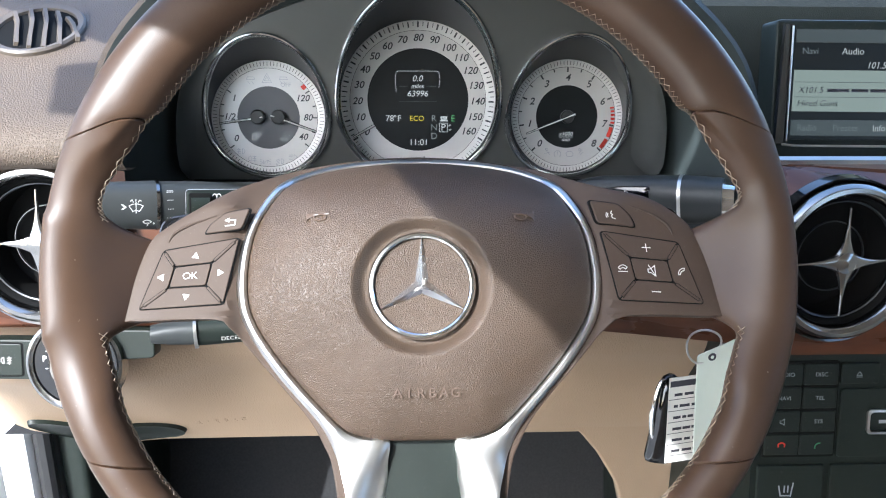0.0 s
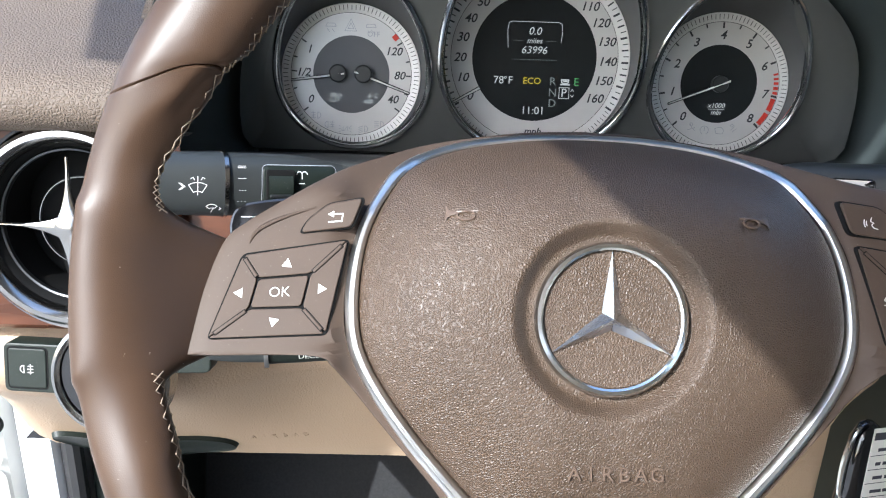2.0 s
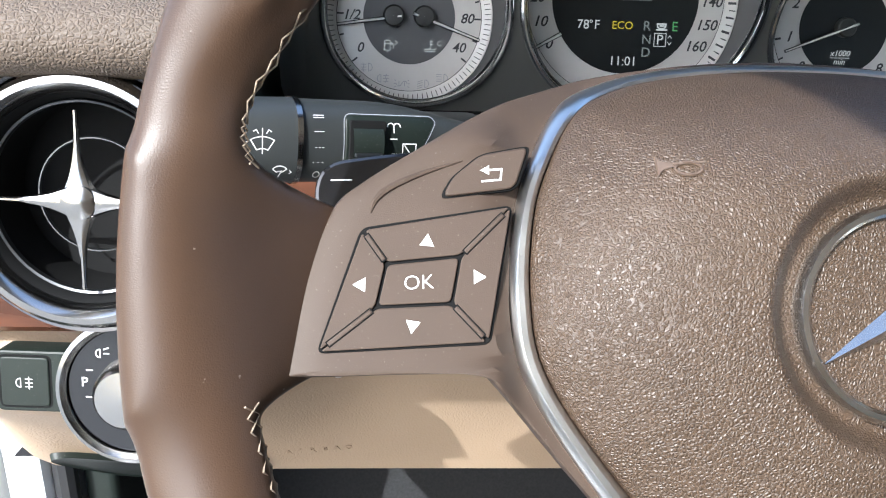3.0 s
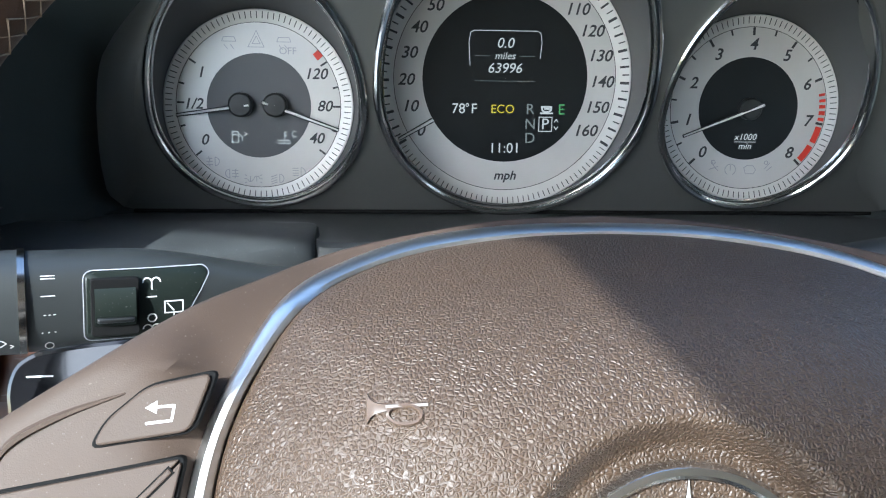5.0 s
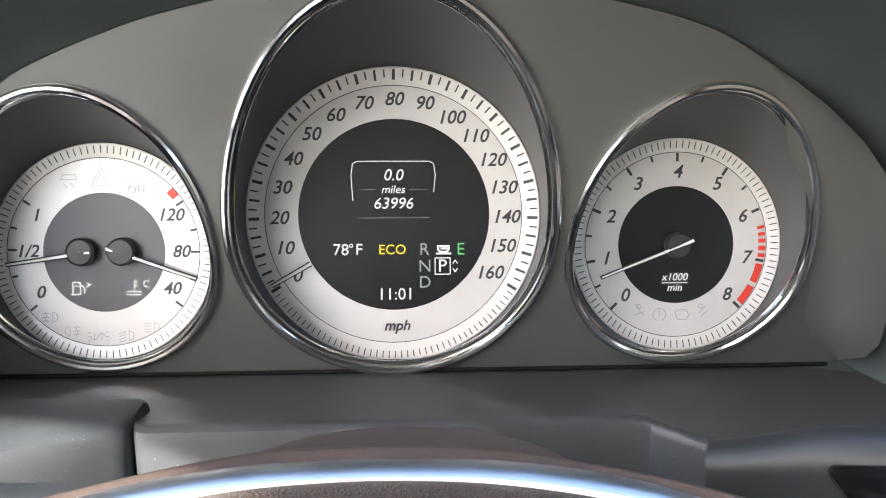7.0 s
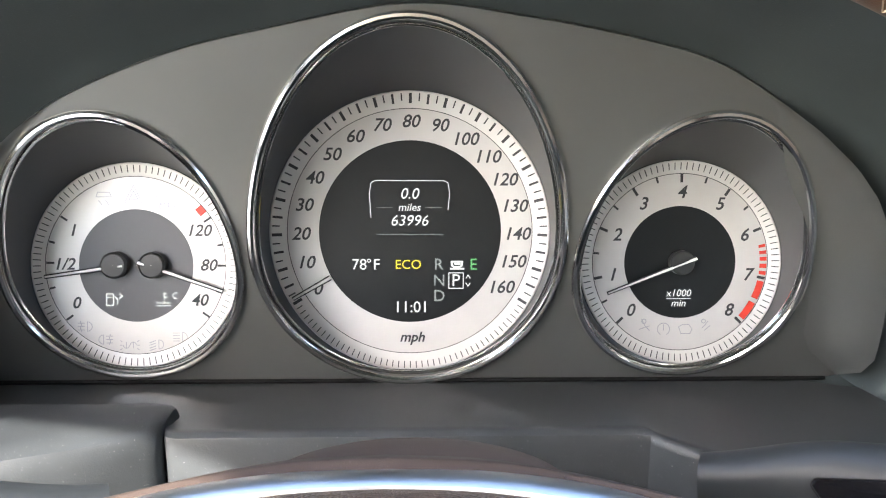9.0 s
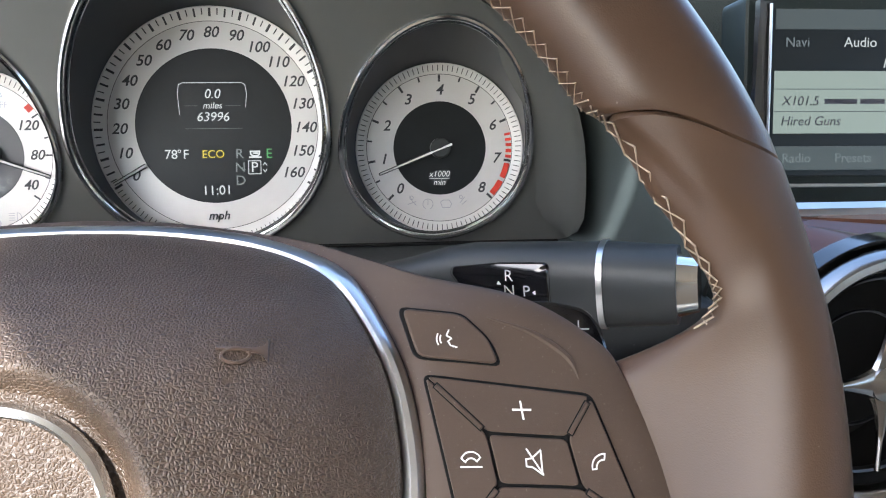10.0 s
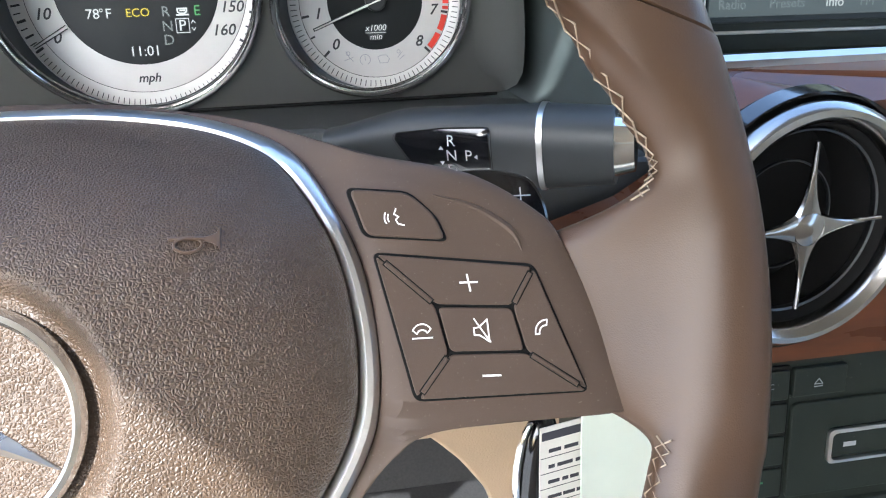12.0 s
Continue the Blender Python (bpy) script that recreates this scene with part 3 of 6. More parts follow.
def cover_side(sgn):
    a = spline([(p[0], p[1], w_edge(p[1]) - 0.0032) for p, _ in COVER], 150)
    b = spline([(*pod_shift(sgn, q[0], q[1]), q[2]) for _, q in COVER], 150)
    cols = []
    for p, q in zip(a, b):
        col = [Vector((p.x, p.y, p.z - 0.008))]
        for f in (0.0, 0.08, 0.25, 0.45, 0.65, 0.82, 0.93, 0.985):
            m = p.lerp(q, f)
            on = smooth01((abs(m.x) - 0.086) / 0.008) * smooth01((0.052 - m.y) / 0.012) * smooth01((m.y + 0.03) / 0.015)
            z = m.z * (1 - on) + pod_w(m.x, m.y) * on
            z -= 0.0012 * smooth01((f - 0.9) / 0.1)
            col.append(Vector((m.x, m.y, z)))
        last = col[-1]
        col += [Vector((q.x, q.y, last.z - 0.0018)), Vector((q.x, q.y, last.z - 0.016)), Vector((q.x * 0.97, q.y * 0.97, last.z - 0.022))]
        cols.append([(sgn * c.x, c.y, c.z) for c in col])
    return cols


for sgn in (1, -1):
    cover = part("spoke_cover", loft(cover_side(sgn), False), POD_BROWN, wheel, "matt brown plastic spoke cover with specks of dust")
    BASE = Matrix.Translation((0, 0, pod_w(0, 0)))
    tilt = BASE @ Matrix(((1, 0, 0, 0), (0, 1, 0, 0), (0, -0.21, 1, 0), (0, 0, 0, 1)))

    def on_face(bm):
        bm.transform(tilt)
        return bm

    def M(pts):
        return [(sgn * x, y) for x, y in pts]

    if sgn < 0:
        A, B, C, D = (0.1345, -0.0100), (0.1251, 0.0191), (0.0890, 0.0253), (0.0948, -0.0076)
        a, b, c, d = (0.1213, 0.0005), (0.1191, 0.0108), (0.1015, 0.0128), (0.1036, 0.0015)
    else:
        A, B, C, D = (0.1389, -0.0094), (0.1295, 0.0219), (0.0905, 0.0280), (0.0968, -0.0072)
        a, b, c, d = (0.1247, 0.0014), (0.1227, 0.0124), (0.1041, 0.0143), (0.1060, 0.0029)
    def inset(poly, k):
        pts = [Vector(p) for p in poly]
        mid = sum(pts, Vector((0, 0))) / len(pts)
        n = len(pts)
        out = []
        for i in range(n):
            e1, e2 = (pts[i] - pts[i - 1]).normalized(), (pts[(i + 1) % n] - pts[i]).normalized()
            n1, n2 = Vector((-e1.y, e1.x)), Vector((-e2.y, e2.x))
            if n1.dot(mid - pts[i]) < 0:
                n1 = -n1
            if n2.dot(mid - pts[(i + 1) % n]) < 0:
                n2 = -n2
            h = n1 + n2
            out.append(pts[i] + h / max(0.4, h.dot(n1)) * k)
        return out

    part("switch_gap", on_face(slab(rounded(M(inset([A, B, C, D], -0.00035)), 0.0022), -0.002, 0.0003, 0.0002)), GROOVE, cover)

    for nm, poly in (("switch_key", [B, C, c, b]), ("switch_key", [C, D, d, c]), ("switch_key", [D, A, a, d]), ("switch_key", [A, B, b, a]), ("switch_key", [a, b, c, d])):
        part(nm, on_face(slab(rounded(M(inset(poly, 0.00038)), 0.0012), -0.001, 0.0011, 0.00022)), POD_BROWN, cover)
    # little bridge keys along the diagonals
    for p, q in ((A, a), (B, b), (C, c), (D, d)):
        p, q = Vector(p), Vector(q)
        e = (q - p).normalized()
        s = Vector((-e.y, e.x))
        L0, L1 = p + e * (p - q).length * 0.16, p + e * (p - q).length * 0.93
        gap = [L0 - s * 0.00085, L1 - s * 0.00085, L1 + s * 0.00085, L0 + s * 0.00085]
        part("switch_gap", on_face(slab(M(gap), 0.0, 0.00125, 0.0001)), GROOVE, cover)
        brd = [L0 + e * 0.0003 - s * 0.00055, L1 - e * 0.0003 - s * 0.00055, L1 - e * 0.0003 + s * 0.00055, L0 + e * 0.0003 + s * 0.00055]
        part("switch_bridge", on_face(slab(M(brd), 0.0, 0.00155, 0.0003)), POD_BROWN, cover)
    corner = [(0.1060, 0.0272), (0.1035, 0.0322), (0.0965, 0.0382), (0.0843, 0.0407), (0.0880, 0.0298)] if sgn < 0 else [(0.1085, 0.0298), (0.1062, 0.0362), (0.1003, 0.0423), (0.0857, 0.0443), (0.0890, 0.0324)]
    key = rounded(M(corner), 0.0022)
    mid = sum((Vector(p) for p in key), Vector((0, 0))) / len(key)
    part("switch_gap", on_face(slab([mid + (p - mid) * 1.07 for p in key], -0.002, 0.0003, 0.0002)), GROOVE, cover)
    part("switch_key", on_face(slab([mid + (p - mid) * 0.985 for p in key], -0.001, 0.0012, 0.0005)), POD_BROWN, cover)
    scoop = [(0.1105, 0.0270), (0.1232, 0.0232), (0.1218, 0.0266), (0.1185, 0.0296), (0.1110, 0.0333), (0.1008, 0.0368)] if sgn < 0 else [(0.1105, 0.0270), (0.1272, 0.0258), (0.1262, 0.0292), (0.1235, 0.0326), (0.1165, 0.0375), (0.1065, 0.0413)]
    rim_line = spline([(sgn * x, y, 0.0001) for x, y in scoop[1:]], 20)
    bm = tube(rim_line, [0.0002 + 0.0007 * math.sin(math.pi * i / 19) for i in range(20)], 6)
    part("thumb_ridge", on_face(bm), POD_BROWN, cover)
    zt = 0.00118
    if sgn < 0:
        tri = lambda x, y, a: [[(x + 0.0020 * math.cos(radians(a + q)), y + 0.0020 * math.sin(radians(a + q))) for q in (0, 120, 240)]]
        for x, y, a in ((-0.1095, 0.0162, 85), (-0.1250, 0.0057, 180), (-0.0974, 0.0079, 0), (-0.1128, -0.0036, 262)):
            bm = bmesh.new()
            bm.faces.new([bm.verts.new((px, py, zt)) for px, py in tri(x, y, a)[0]])
            part("arrow_symbol", on_face(bm), WHITE_PRINT, cover)
        words("OK", 0.0050, WHITE_PRINT, cover, (-0.1115, 0.0063, pod_w(0, 0.0063) + 0.0013), "lettering", 0.05, 4, bold=-0.012, tilt=Matrix.Rotation(-math.atan(0.21), 4, "X"))
        bm = strokes([[(-0.0962, 0.0314), (-0.0916, 0.0319), (-0.0913, 0.0346), (-0.0946, 0.0343)]], 0.00024, 0.00125)
        bm.faces.new([bm.verts.new((px, py, 0.00125)) for px, py in ((-0.0966, 0.0342), (-0.0944, 0.0355), (-0.0944, 0.0331))])
        part("back_symbol", on_face(bm), WHITE_PRINT, cover)
    else:
        part("plus_symbol", on_face(strokes([[(0.1105, 0.0193), (0.1147, 0.0191)], [(0.1124, 0.0211), (0.1128, 0.0171)]], 0.00024, zt)), WHITE_PRINT, cover)
        part("minus_symbol", on_face(strokes([[(0.1134, -0.0031), (0.1177, -0.0034)]], 0.00024, zt)), WHITE_PRINT, cover)
        part("mute_symbol", on_face(strokes([[(0.1125, 0.0082), (0.1125, 0.0066), (0.1138, 0.0064), (0.1160, 0.0047), (0.1160, 0.0100), (0.1138, 0.0083), (0.1125, 0.0082)], [(0.1128, 0.0104), (0.1162, 0.0046)]], 0.00019, zt)), WHITE_PRINT, cover)
        part("hang_up_symbol", on_face(strokes([arc(0.0999, 0.0080, 0.0024, 25, 155, 8), arc(0.0999, 0.0076, 0.0014, 25, 155, 8), [(0.0977, 0.0091), (0.0986, 0.0082)], [(0.1021, 0.0091), (0.1012, 0.0082)], [(0.0975, 0.0072), (0.1023, 0.0070)]], 0.00018, zt)), WHITE_PRINT, cover)
        part("call_symbol", on_face(strokes([arc(0.1306, 0.0055, 0.0030, 85, 185, 8), arc(0.1304, 0.0054, 0.0018, 85, 185, 8), [(0.1309, 0.0085), (0.1306, 0.0072)], [(0.1276, 0.0052), (0.1287, 0.0053)]], 0.00018, zt)), WHITE_PRINT, cover)
        part("voice_symbol", on_face(strokes([[(0.0968, 0.0385), (0.0962, 0.0372), (0.0973, 0.0365), (0.0965, 0.0358), (0.0970, 0.0348), (0.0985, 0.0343)], arc(0.0964, 0.0364, 0.0018, 150, 210, 5), arc(0.0964, 0.0364, 0.0026, 150, 210, 5)], 0.00018, 0.00125)), WHITE_PRINT, cover)

rings = []
for i in range(33):
    q = math.pi * i / 32
    h = math.sin(q) ** 1.1
    u = 0.0055 - 0.0290 * math.cos(q)
    v, w = 0.0725 + 0.0068 * h, -0.0580 - 0.0480 * h
    rings.append([(u, 0.0705, -0.054), (u, 0.0722 + 0.0020 * h, -0.0560 - 0.012 * h), (u, v - 0.0016 * h, w + 0.016 * h), (u, v, w + 0.004 * h), (u, v, w), (u, v - 0.003, w - 0.003), (u, v - 0.020, w - 0.004)])
part("hub_cowl", loft(rings, False), POD_BROWN, wheel, "rounded brown plastic cowl behind the hub")
part("hub_back", loft([[(x * k, y * k, z) for x, y in [(0.060 * math.cos(q), 0.030 * math.sin(q) - 0.01) for q in [2 * math.pi * i / 40 for i in range(40)]]] for k, z in ((0.98, -0.020), (1.0, -0.03), (1.0, -0.055), (0.9, -0.09))], True, True, True), BLACK_PLASTIC, wheel, "black plastic hub behind the spokes")
part("lower_spoke_core", slab(rounded([(-0.036, -0.155), (0.036, -0.155), (0.036, -0.06), (-0.036, -0.06)], 0.004), -0.030, -0.019, 0.002), BLACK_PLASTIC, wheel, "black plastic core between the lower spokes")
# shift paddles behind the spokes
for sgn, sign in ((-1, "minus"), (1, "plus")):
    pts = [(0.095, 0.020), (0.1475, 0.022), (0.1490, 0.0338), (0.1474, 0.0405), (0.1436, 0.0466), (0.1330, 0.0494), (0.1225, 0.0497), (0.100, 0.0490)] if sgn > 0 else [(0.095, 0.020), (0.1395, 0.022), (0.1412, 0.0343), (0.1395, 0.0402), (0.1350, 0.0433), (0.1236, 0.0452), (0.1124, 0.0464), (0.100, 0.0470)]
    pd = part("shift_paddle", slab(rounded([(sgn * x, y) for x, y in pts], 0.004), -0.068, -0.062, 0.0012), GLOSS_BLACK, wheel, "black shift paddle with a white mark")
    mx, my = (0.1402, 0.0408) if sgn > 0 else (0.1331, 0.0375)
    lines = [[(sgn * (mx - 0.0030), my + 0.0001), (sgn * (mx + 0.0030), my - 0.0001)]]
    if sgn > 0:
        lines.append([(mx, my + 0.0024), (mx, my - 0.0024)])
    part(sign + "_symbol", strokes(lines, 0.00022, -0.0619), WHITE_PRINT, pd)
    part("paddle_arm", box(*((0.03, 0.11) if sgn > 0 else (-0.11, -0.03)), 0.018, 0.044, -0.074, -0.068, 0.002), BLACK_PLASTIC, pd)

# ---- instrument cluster ----
ORG = Vector((0.0, 0.275, 0.977))
cluster = thing("instrument_cluster", Matrix.Translation(ORG), "instrument cluster with three silver-faced dials in chrome-ringed tubes", "instrument cluster")
PANEL_SLOPE = -0.22


def on_panel(x, z, off=0.0):
    """A point of the sloping panel, in the cluster's own frame; off: towards the driver."""
    return Vector((x, PANEL_SLOPE * (z - ORG.z) - off, z - ORG.z))


def egg(cx, cz, hw, low, high, skew, n=72):
    out = []
    for i in range(n):
        q = 2 * math.pi * i / n
        c, s = math.cos(q), math.sin(q)
        h = high if s > 0 else low
        out.append((cx + hw * c + (skew * s * s if s > 0 else 0), cz + h * s))
    return out


DIAL_LEAN = 11.3
EGGS = {"temp": egg(-0.1078, 1.0245, 0.0462, 0.0465, 0.0640, -0.0015), "speed": egg(0.0045, 1.0360, 0.0608, 0.0615, 0.0880, 0.0), "tach": egg(0.1180, 1.0245, 0.0470, 0.0465, 0.0655, 0.0030)}
DIALS = {"temp": ((-0.1111, 0.2929, 1.0197), 0.0432, 0.0240, 0.0379), "speed": ((0.0052, 0.3048, 1.0317), 0.0609, 0.0400, 0.0538), "tach": ((0.1226, 0.2936, 1.0209), 0.0438, 0.0245, 0.0386)}
PANEL_OUT = spline([(-0.166, 0.9745), (-0.1735, 0.983), (-0.1745, 1.005), (-0.1690, 1.040), (-0.1580, 1.0600), (-0.128, 1.0885), (-0.085, 1.108), (-0.045, 1.1185), (0.0045, 1.1275), (0.045, 1.1235), (0.085, 1.1165),
                    (0.118, 1.1070), (0.150, 1.0870), (0.175, 1.060), (0.1855, 1.035), (0.1900, 1.005), (0.1895, 0.983), (0.182, 0.9745), (0.1, 0.9745), (0.0, 0.9740), (-0.1, 0.9740)], 150, True)
bm = bmesh.new()
edges = []
for loop_pts in [[(p.x, p.y) for p in PANEL_OUT]] + list(EGGS.values()):
    vs = [bm.verts.new(on_panel(x, z)) for x, z in loop_pts]
    edges += [bm.edges.new((vs[i], vs[(i + 1) % len(vs)])) for i in range(len(vs))]
bmesh.ops.triangle_fill(bm, edges=edges, use_beauty=True, use_dissolve=False)
face_panel = part("face_panel", bm, PANEL_GREY, cluster, "grey metallic panel round the dials", smooth=False)
bm = loft([[on_panel(p.x, p.y) for p in PANEL_OUT], [on_panel(p.x * 1.006, 0.977 + (p.y - 0.977) * 1.006, -0.003) for p in PANEL_OUT], [on_panel(p.x * 1.01, 0.977 + (p.y - 0.977) * 1.01, -0.012) for p in PANEL_OUT]])
part("panel_edge", bm, PANEL_GREY, cluster)
part("panel_gap", tube([on_panel(x, 0.9742, 0.0006) for x in (-0.168, -0.08, 0.0, 0.09, 0.184)], 0.0010, 6), GROOVE, cluster, "dark gap under the panel")
for key in EGGS:
    (cx, cy, cz), R, R_in, R_line = DIALS[key]
    F = frame_at(Vector((cx, cy, cz)) - ORG, DIAL_LEAN)
    mouth = [on_panel(x, z) for x, z in EGGS[key]]
    throat = [F @ Vector(((R + 0.0008) * math.cos(2 * math.pi * i / 72), (R + 0.0008) * math.sin(2 * math.pi * i / 72), -0.0005)) for i in range(72)]
    mid = [a.lerp(b, 0.5) for a, b in zip(mouth, throat)]
    part("dial_funnel", loft([mouth, [a.lerp(b, 0.25) for a, b in zip(mouth, throat)], mid, [a.lerp(b, 0.75) for a, b in zip(mouth, throat)], throat]), TUBE_DARK, cluster)
    part("chrome_ring", tube([on_panel(x, z, 0.0012) for x, z in EGGS[key]], 0.0017, 10, True), CHROME, cluster, "polished chrome ring")
    mm = sum((Vector(p) for p in EGGS[key]), Vector((0, 0))) / 72
    part("chrome_ring", tube([on_panel(mm.x + (x - mm.x) * 0.962, mm.y + (z - mm.y) * 0.962, -0.0015) for x, z in EGGS[key]], 0.0008, 8, True), CHROME, cluster)
    dial = part("dial", lathe([(0.0001, -0.0006), (R_in, -0.0006), (R_in, 0.0), (R_line, 0.0), (R_line + 0.0001, 0.0004)], 96), DIAL_SILVER, cluster, "silver dial face with dark grey figures")
    dial.matrix_local = F
    part("tick_ring", lathe([(R_line, 0.0004), (R, 0.0014), (R + 0.0006, 0.0010)], 96), DIAL_RIM, dial)
    part("dial_line", lathe([(R_line - 0.0002, 0.0006), (R_line + 0.0001, 0.0006)], 96), DARK_PRINT, dial)
    part("dial_centre", lathe([(0.0001, 0.0002), (R_in, 0.0002)], 72), DIAL_GREY if key == "temp" else DIAL_BLACK, dial)

    def tick(bm, a, r0, r1, w, z=None):
        d, s = Vector((math.cos(radians(a)), math.sin(radians(a)))), Vector((-math.sin(radians(a)), math.cos(radians(a)))) * w / 2
        zz = (lambda r: 0.0004 + max(0.0, (r - R_line) / (R - R_line)) * 0.0010 + 0.00015)
        bm.faces.new([bm.verts.new((q.x, q.y, z if z is not None else zz(q.length))) for q in (d * r0 - s, d * r1 - s, d * r1 + s, d * r0 + s)])

    def needle(bm, p0, p1, w0, w1, z0, z1):
        p0, p1 = Vector((*p0, z0)), Vector((*p1, z1))
        e = (p1 - p0).normalized()
        s = Vector((-e.y, e.x, 0))
        top = Vector((0, 0, 0.0005))
        loft([[p0 - s * w0, p0 - s * w0 * 0.5 + top, p0 + s * w0 * 0.5 + top, p0 + s * w0], [p1 - s * w1, p1 - s * w1 * 0.5 + top, p1 + s * w1 * 0.5 + top, p1 + s * w1]], True, True, True, bm)
        return bm

    at = lambda a, r, z=0.0004: (r * math.cos(radians(a)), r * math.sin(radians(a)), z)
    ticks, red = bmesh.new(), bmesh.new()
    if key == "speed":
        per = 121.8 / 80
        for i in range(0, 65):
            mph = 2.5 * i
            a = 211.8 - per * mph
            tick(ticks, a, 0.0560 if i % 2 == 0 else 0.0570, 0.0603, 0.0013 if i % 4 == 0 else 0.0010 if i % 2 == 0 else 0.0006)
        for i in range(1, 46):
            tick(ticks, 211.8 + i * (360 - 243.6) / 46, 0.0574, 0.0603, 0.00042)
        for i in range(0, 17):
            a = 211.8 - per * 10 * i
            words(str(10 * i), 0.0078, DARK_PRINT, dial, at(a, 0.0480 if i < 10 else 0.0469), "figure", 0.25, bold=0.014)
        words("mph", 0.0062, DARK_PRINT, dial, at(-89, 0.0468), "lettering", 0.25, bold=0.02)
        bm = needle(bmesh.new(), at(209.8, 0.0402)[:2], at(209.8, 0.0590)[:2], 0.0012, 0.0009, 0.0030, 0.0030)
        part("needle_edge", bm, DARK_PRINT, dial, "dark edge of the needle")
        bm = needle(bmesh.new(), at(209.8, 0.0400)[:2], at(209.8, 0.0588)[:2], 0.0007, 0.0005, 0.0034, 0.0034)
        part("needle", bm, WHITE_PRINT, dial, "white needle resting at nought")
        k = 0.000236
        P = lambda x, y, z=0.0005: ((x - 703) * k, (371 - y) * k, z)
        for t, x, y, s, m, sh in (("0.0", 701, 301, 0.0068, LCD_WHITE, 0.2), ("miles", 701, 326, 0.0048, LCD_WHITE, 0.2), ("63996", 701, 351, 0.0067, LCD_WHITE, 0.2), ("78", 608, 433, 0.0068, LCD_WHITE, 0), ("F", 640, 433, 0.0068, LCD_WHITE, 0),
                                  ("ECO", 699, 433, 0.0058, LCD_YELLOW, 0), ("R", 756, 433, 0.0072, LCD_DIM, 0), ("E", 821, 433, 0.0072, LCD_GREEN, 0), ("N", 757, 463, 0.0072, LCD_DIM, 0), ("P", 788, 463, 0.0076, LCD_WHITE, 0),
                                  ("D", 757, 492, 0.0072, LCD_DIM, 0), ("11:01", 705, 513, 0.0070, LCD_WHITE, 0)):
            words(t, s, m, dial, P(x, y), "display_text", sh)
        L = lambda pts: [P(x, y)[:2] for x, y in pts]
        part("display_frame", strokes([L([(630, 345), (627, 300), (630, 280), (638, 276), (765, 276), (773, 280), (776, 300), (773, 330)])], 0.00016, 0.0005), LCD_WHITE, dial)
        part("display_frame", strokes([L([(640, 326), (670, 326)]), L([(730, 326), (762, 326)]), L([(640, 376), (765, 376)])], 0.00010, 0.0005), LCD_DIM, dial)
        part("degree_sign", strokes([[(P(626, 425)[0] + 0.0007 * math.cos(q), P(626, 425)[1] + 0.0007 * math.sin(q)) for q in [i * 0.7 for i in range(10)]]], 0.00018, 0.0005), LCD_WHITE, dial)
        part("gear_box", strokes([L([(775, 448), (802, 448), (802, 477), (775, 477), (775, 448)])], 0.0002, 0.0005), LCD_WHITE, dial)
        part("gear_arrows", strokes([L([(807, 458), (811, 452), (815, 458)]), L([(807, 467), (811, 473), (815, 467)])], 0.0002, 0.0005), LCD_WHITE, dial)
        part("cup_symbol", strokes([L([(780, 427), (800, 427), (799, 434), (795, 437), (785, 437), (781, 434), (780, 427)]), L([(778, 440), (803, 440)]), L([(786, 431), (796, 431)])], 0.0004, 0.0005), LCD_WHITE, dial)
    elif key == "tach":
        per = 33.55
        for i in range(0, 17):
            a = 224.2 - per * i / 2
            if i not in (13, 15):
                tick(ticks, a, 0.0347 if i % 2 == 0 else 0.0358, 0.0383, 0.0012 if i % 2 == 0 else 0.0009, 0.0003)
        for i in range(0, 100):
            tick(ticks, 224.2 - i * 3.6, 0.0402, 0.0433, 0.00042)
        for i in range(0, 9):
            words(str(i), 0.0076, DARK_PRINT, dial, at(224.2 - per * i, 0.0303), "figure", 0.25, bold=0.016)
        for a0, a1 in ((12.2, 10.2), (7.9, 5.6), (3.6, 1.0), (-1.0, -4.0), (-6.0, -8.5), (-13.0, -25.5), (-28.5, -41.5)):
            n = 4
            loft([[at(a0 + (a1 - a0) * j / n, r, 0.0003) for j in range(n + 1)] for r in (0.0352, 0.0383)], False, bm=red)
        words("x1000", 0.0044, LCD_WHITE, dial, (-0.0005, -0.0136, 0.0005), "lettering", 0.2)
        words("min", 0.0044, LCD_WHITE, dial, (-0.0005, -0.0180, 0.0005), "lettering", 0.2)
        part("fraction_line", strokes([[(-0.0058, -0.0159), (0.0050, -0.0159)]], 0.00015, 0.0005), LCD_WHITE, dial)
        hub = part("needle_hub", lathe([(0.0053, 0.0002), (0.0053, 0.0042), (0.0045, 0.0050), (0.0001, 0.0052)], 32), STALK, dial)
        part("needle_edge", needle(bmesh.new(), at(19, 0.0060)[:2], at(202.5, 0.0350)[:2], 0.0011, 0.0008, 0.0047, 0.0026), DARK_PRINT, dial, "dark edge of the needle")
        part("needle", needle(bmesh.new(), at(19, 0.0062)[:2], at(202.5, 0.0345)[:2], 0.0006, 0.0004, 0.0052, 0.0030), WHITE_PRINT, dial, "white needle resting just under one")
        k = 0.000249
        Q = lambda x, y: ((x - 1238) * k, (320 - y) * k)
        belt = [[Q(1172, 420), Q(1178, 432), Q(1186, 440)], [Q(1168, 438), Q(1186, 432)], arc(*Q(1176, 424), 0.0010, 0, 360, 8)]
        brake = [arc(*Q(1211, 438), 0.0027, -60, 240, 14), [Q(1211, 430), Q(1211, 440)]]
        engine = [[Q(1238, 434), Q(1244, 430), Q(1256, 430), Q(1262, 438), Q(1258, 446), Q(1242, 446), Q(1238, 434)]]
        bag = [[Q(1280, 436), Q(1290, 424)], arc(*Q(1282, 424), 0.0009, 0, 360, 8), [Q(1284, 440), Q(1294, 432)]]
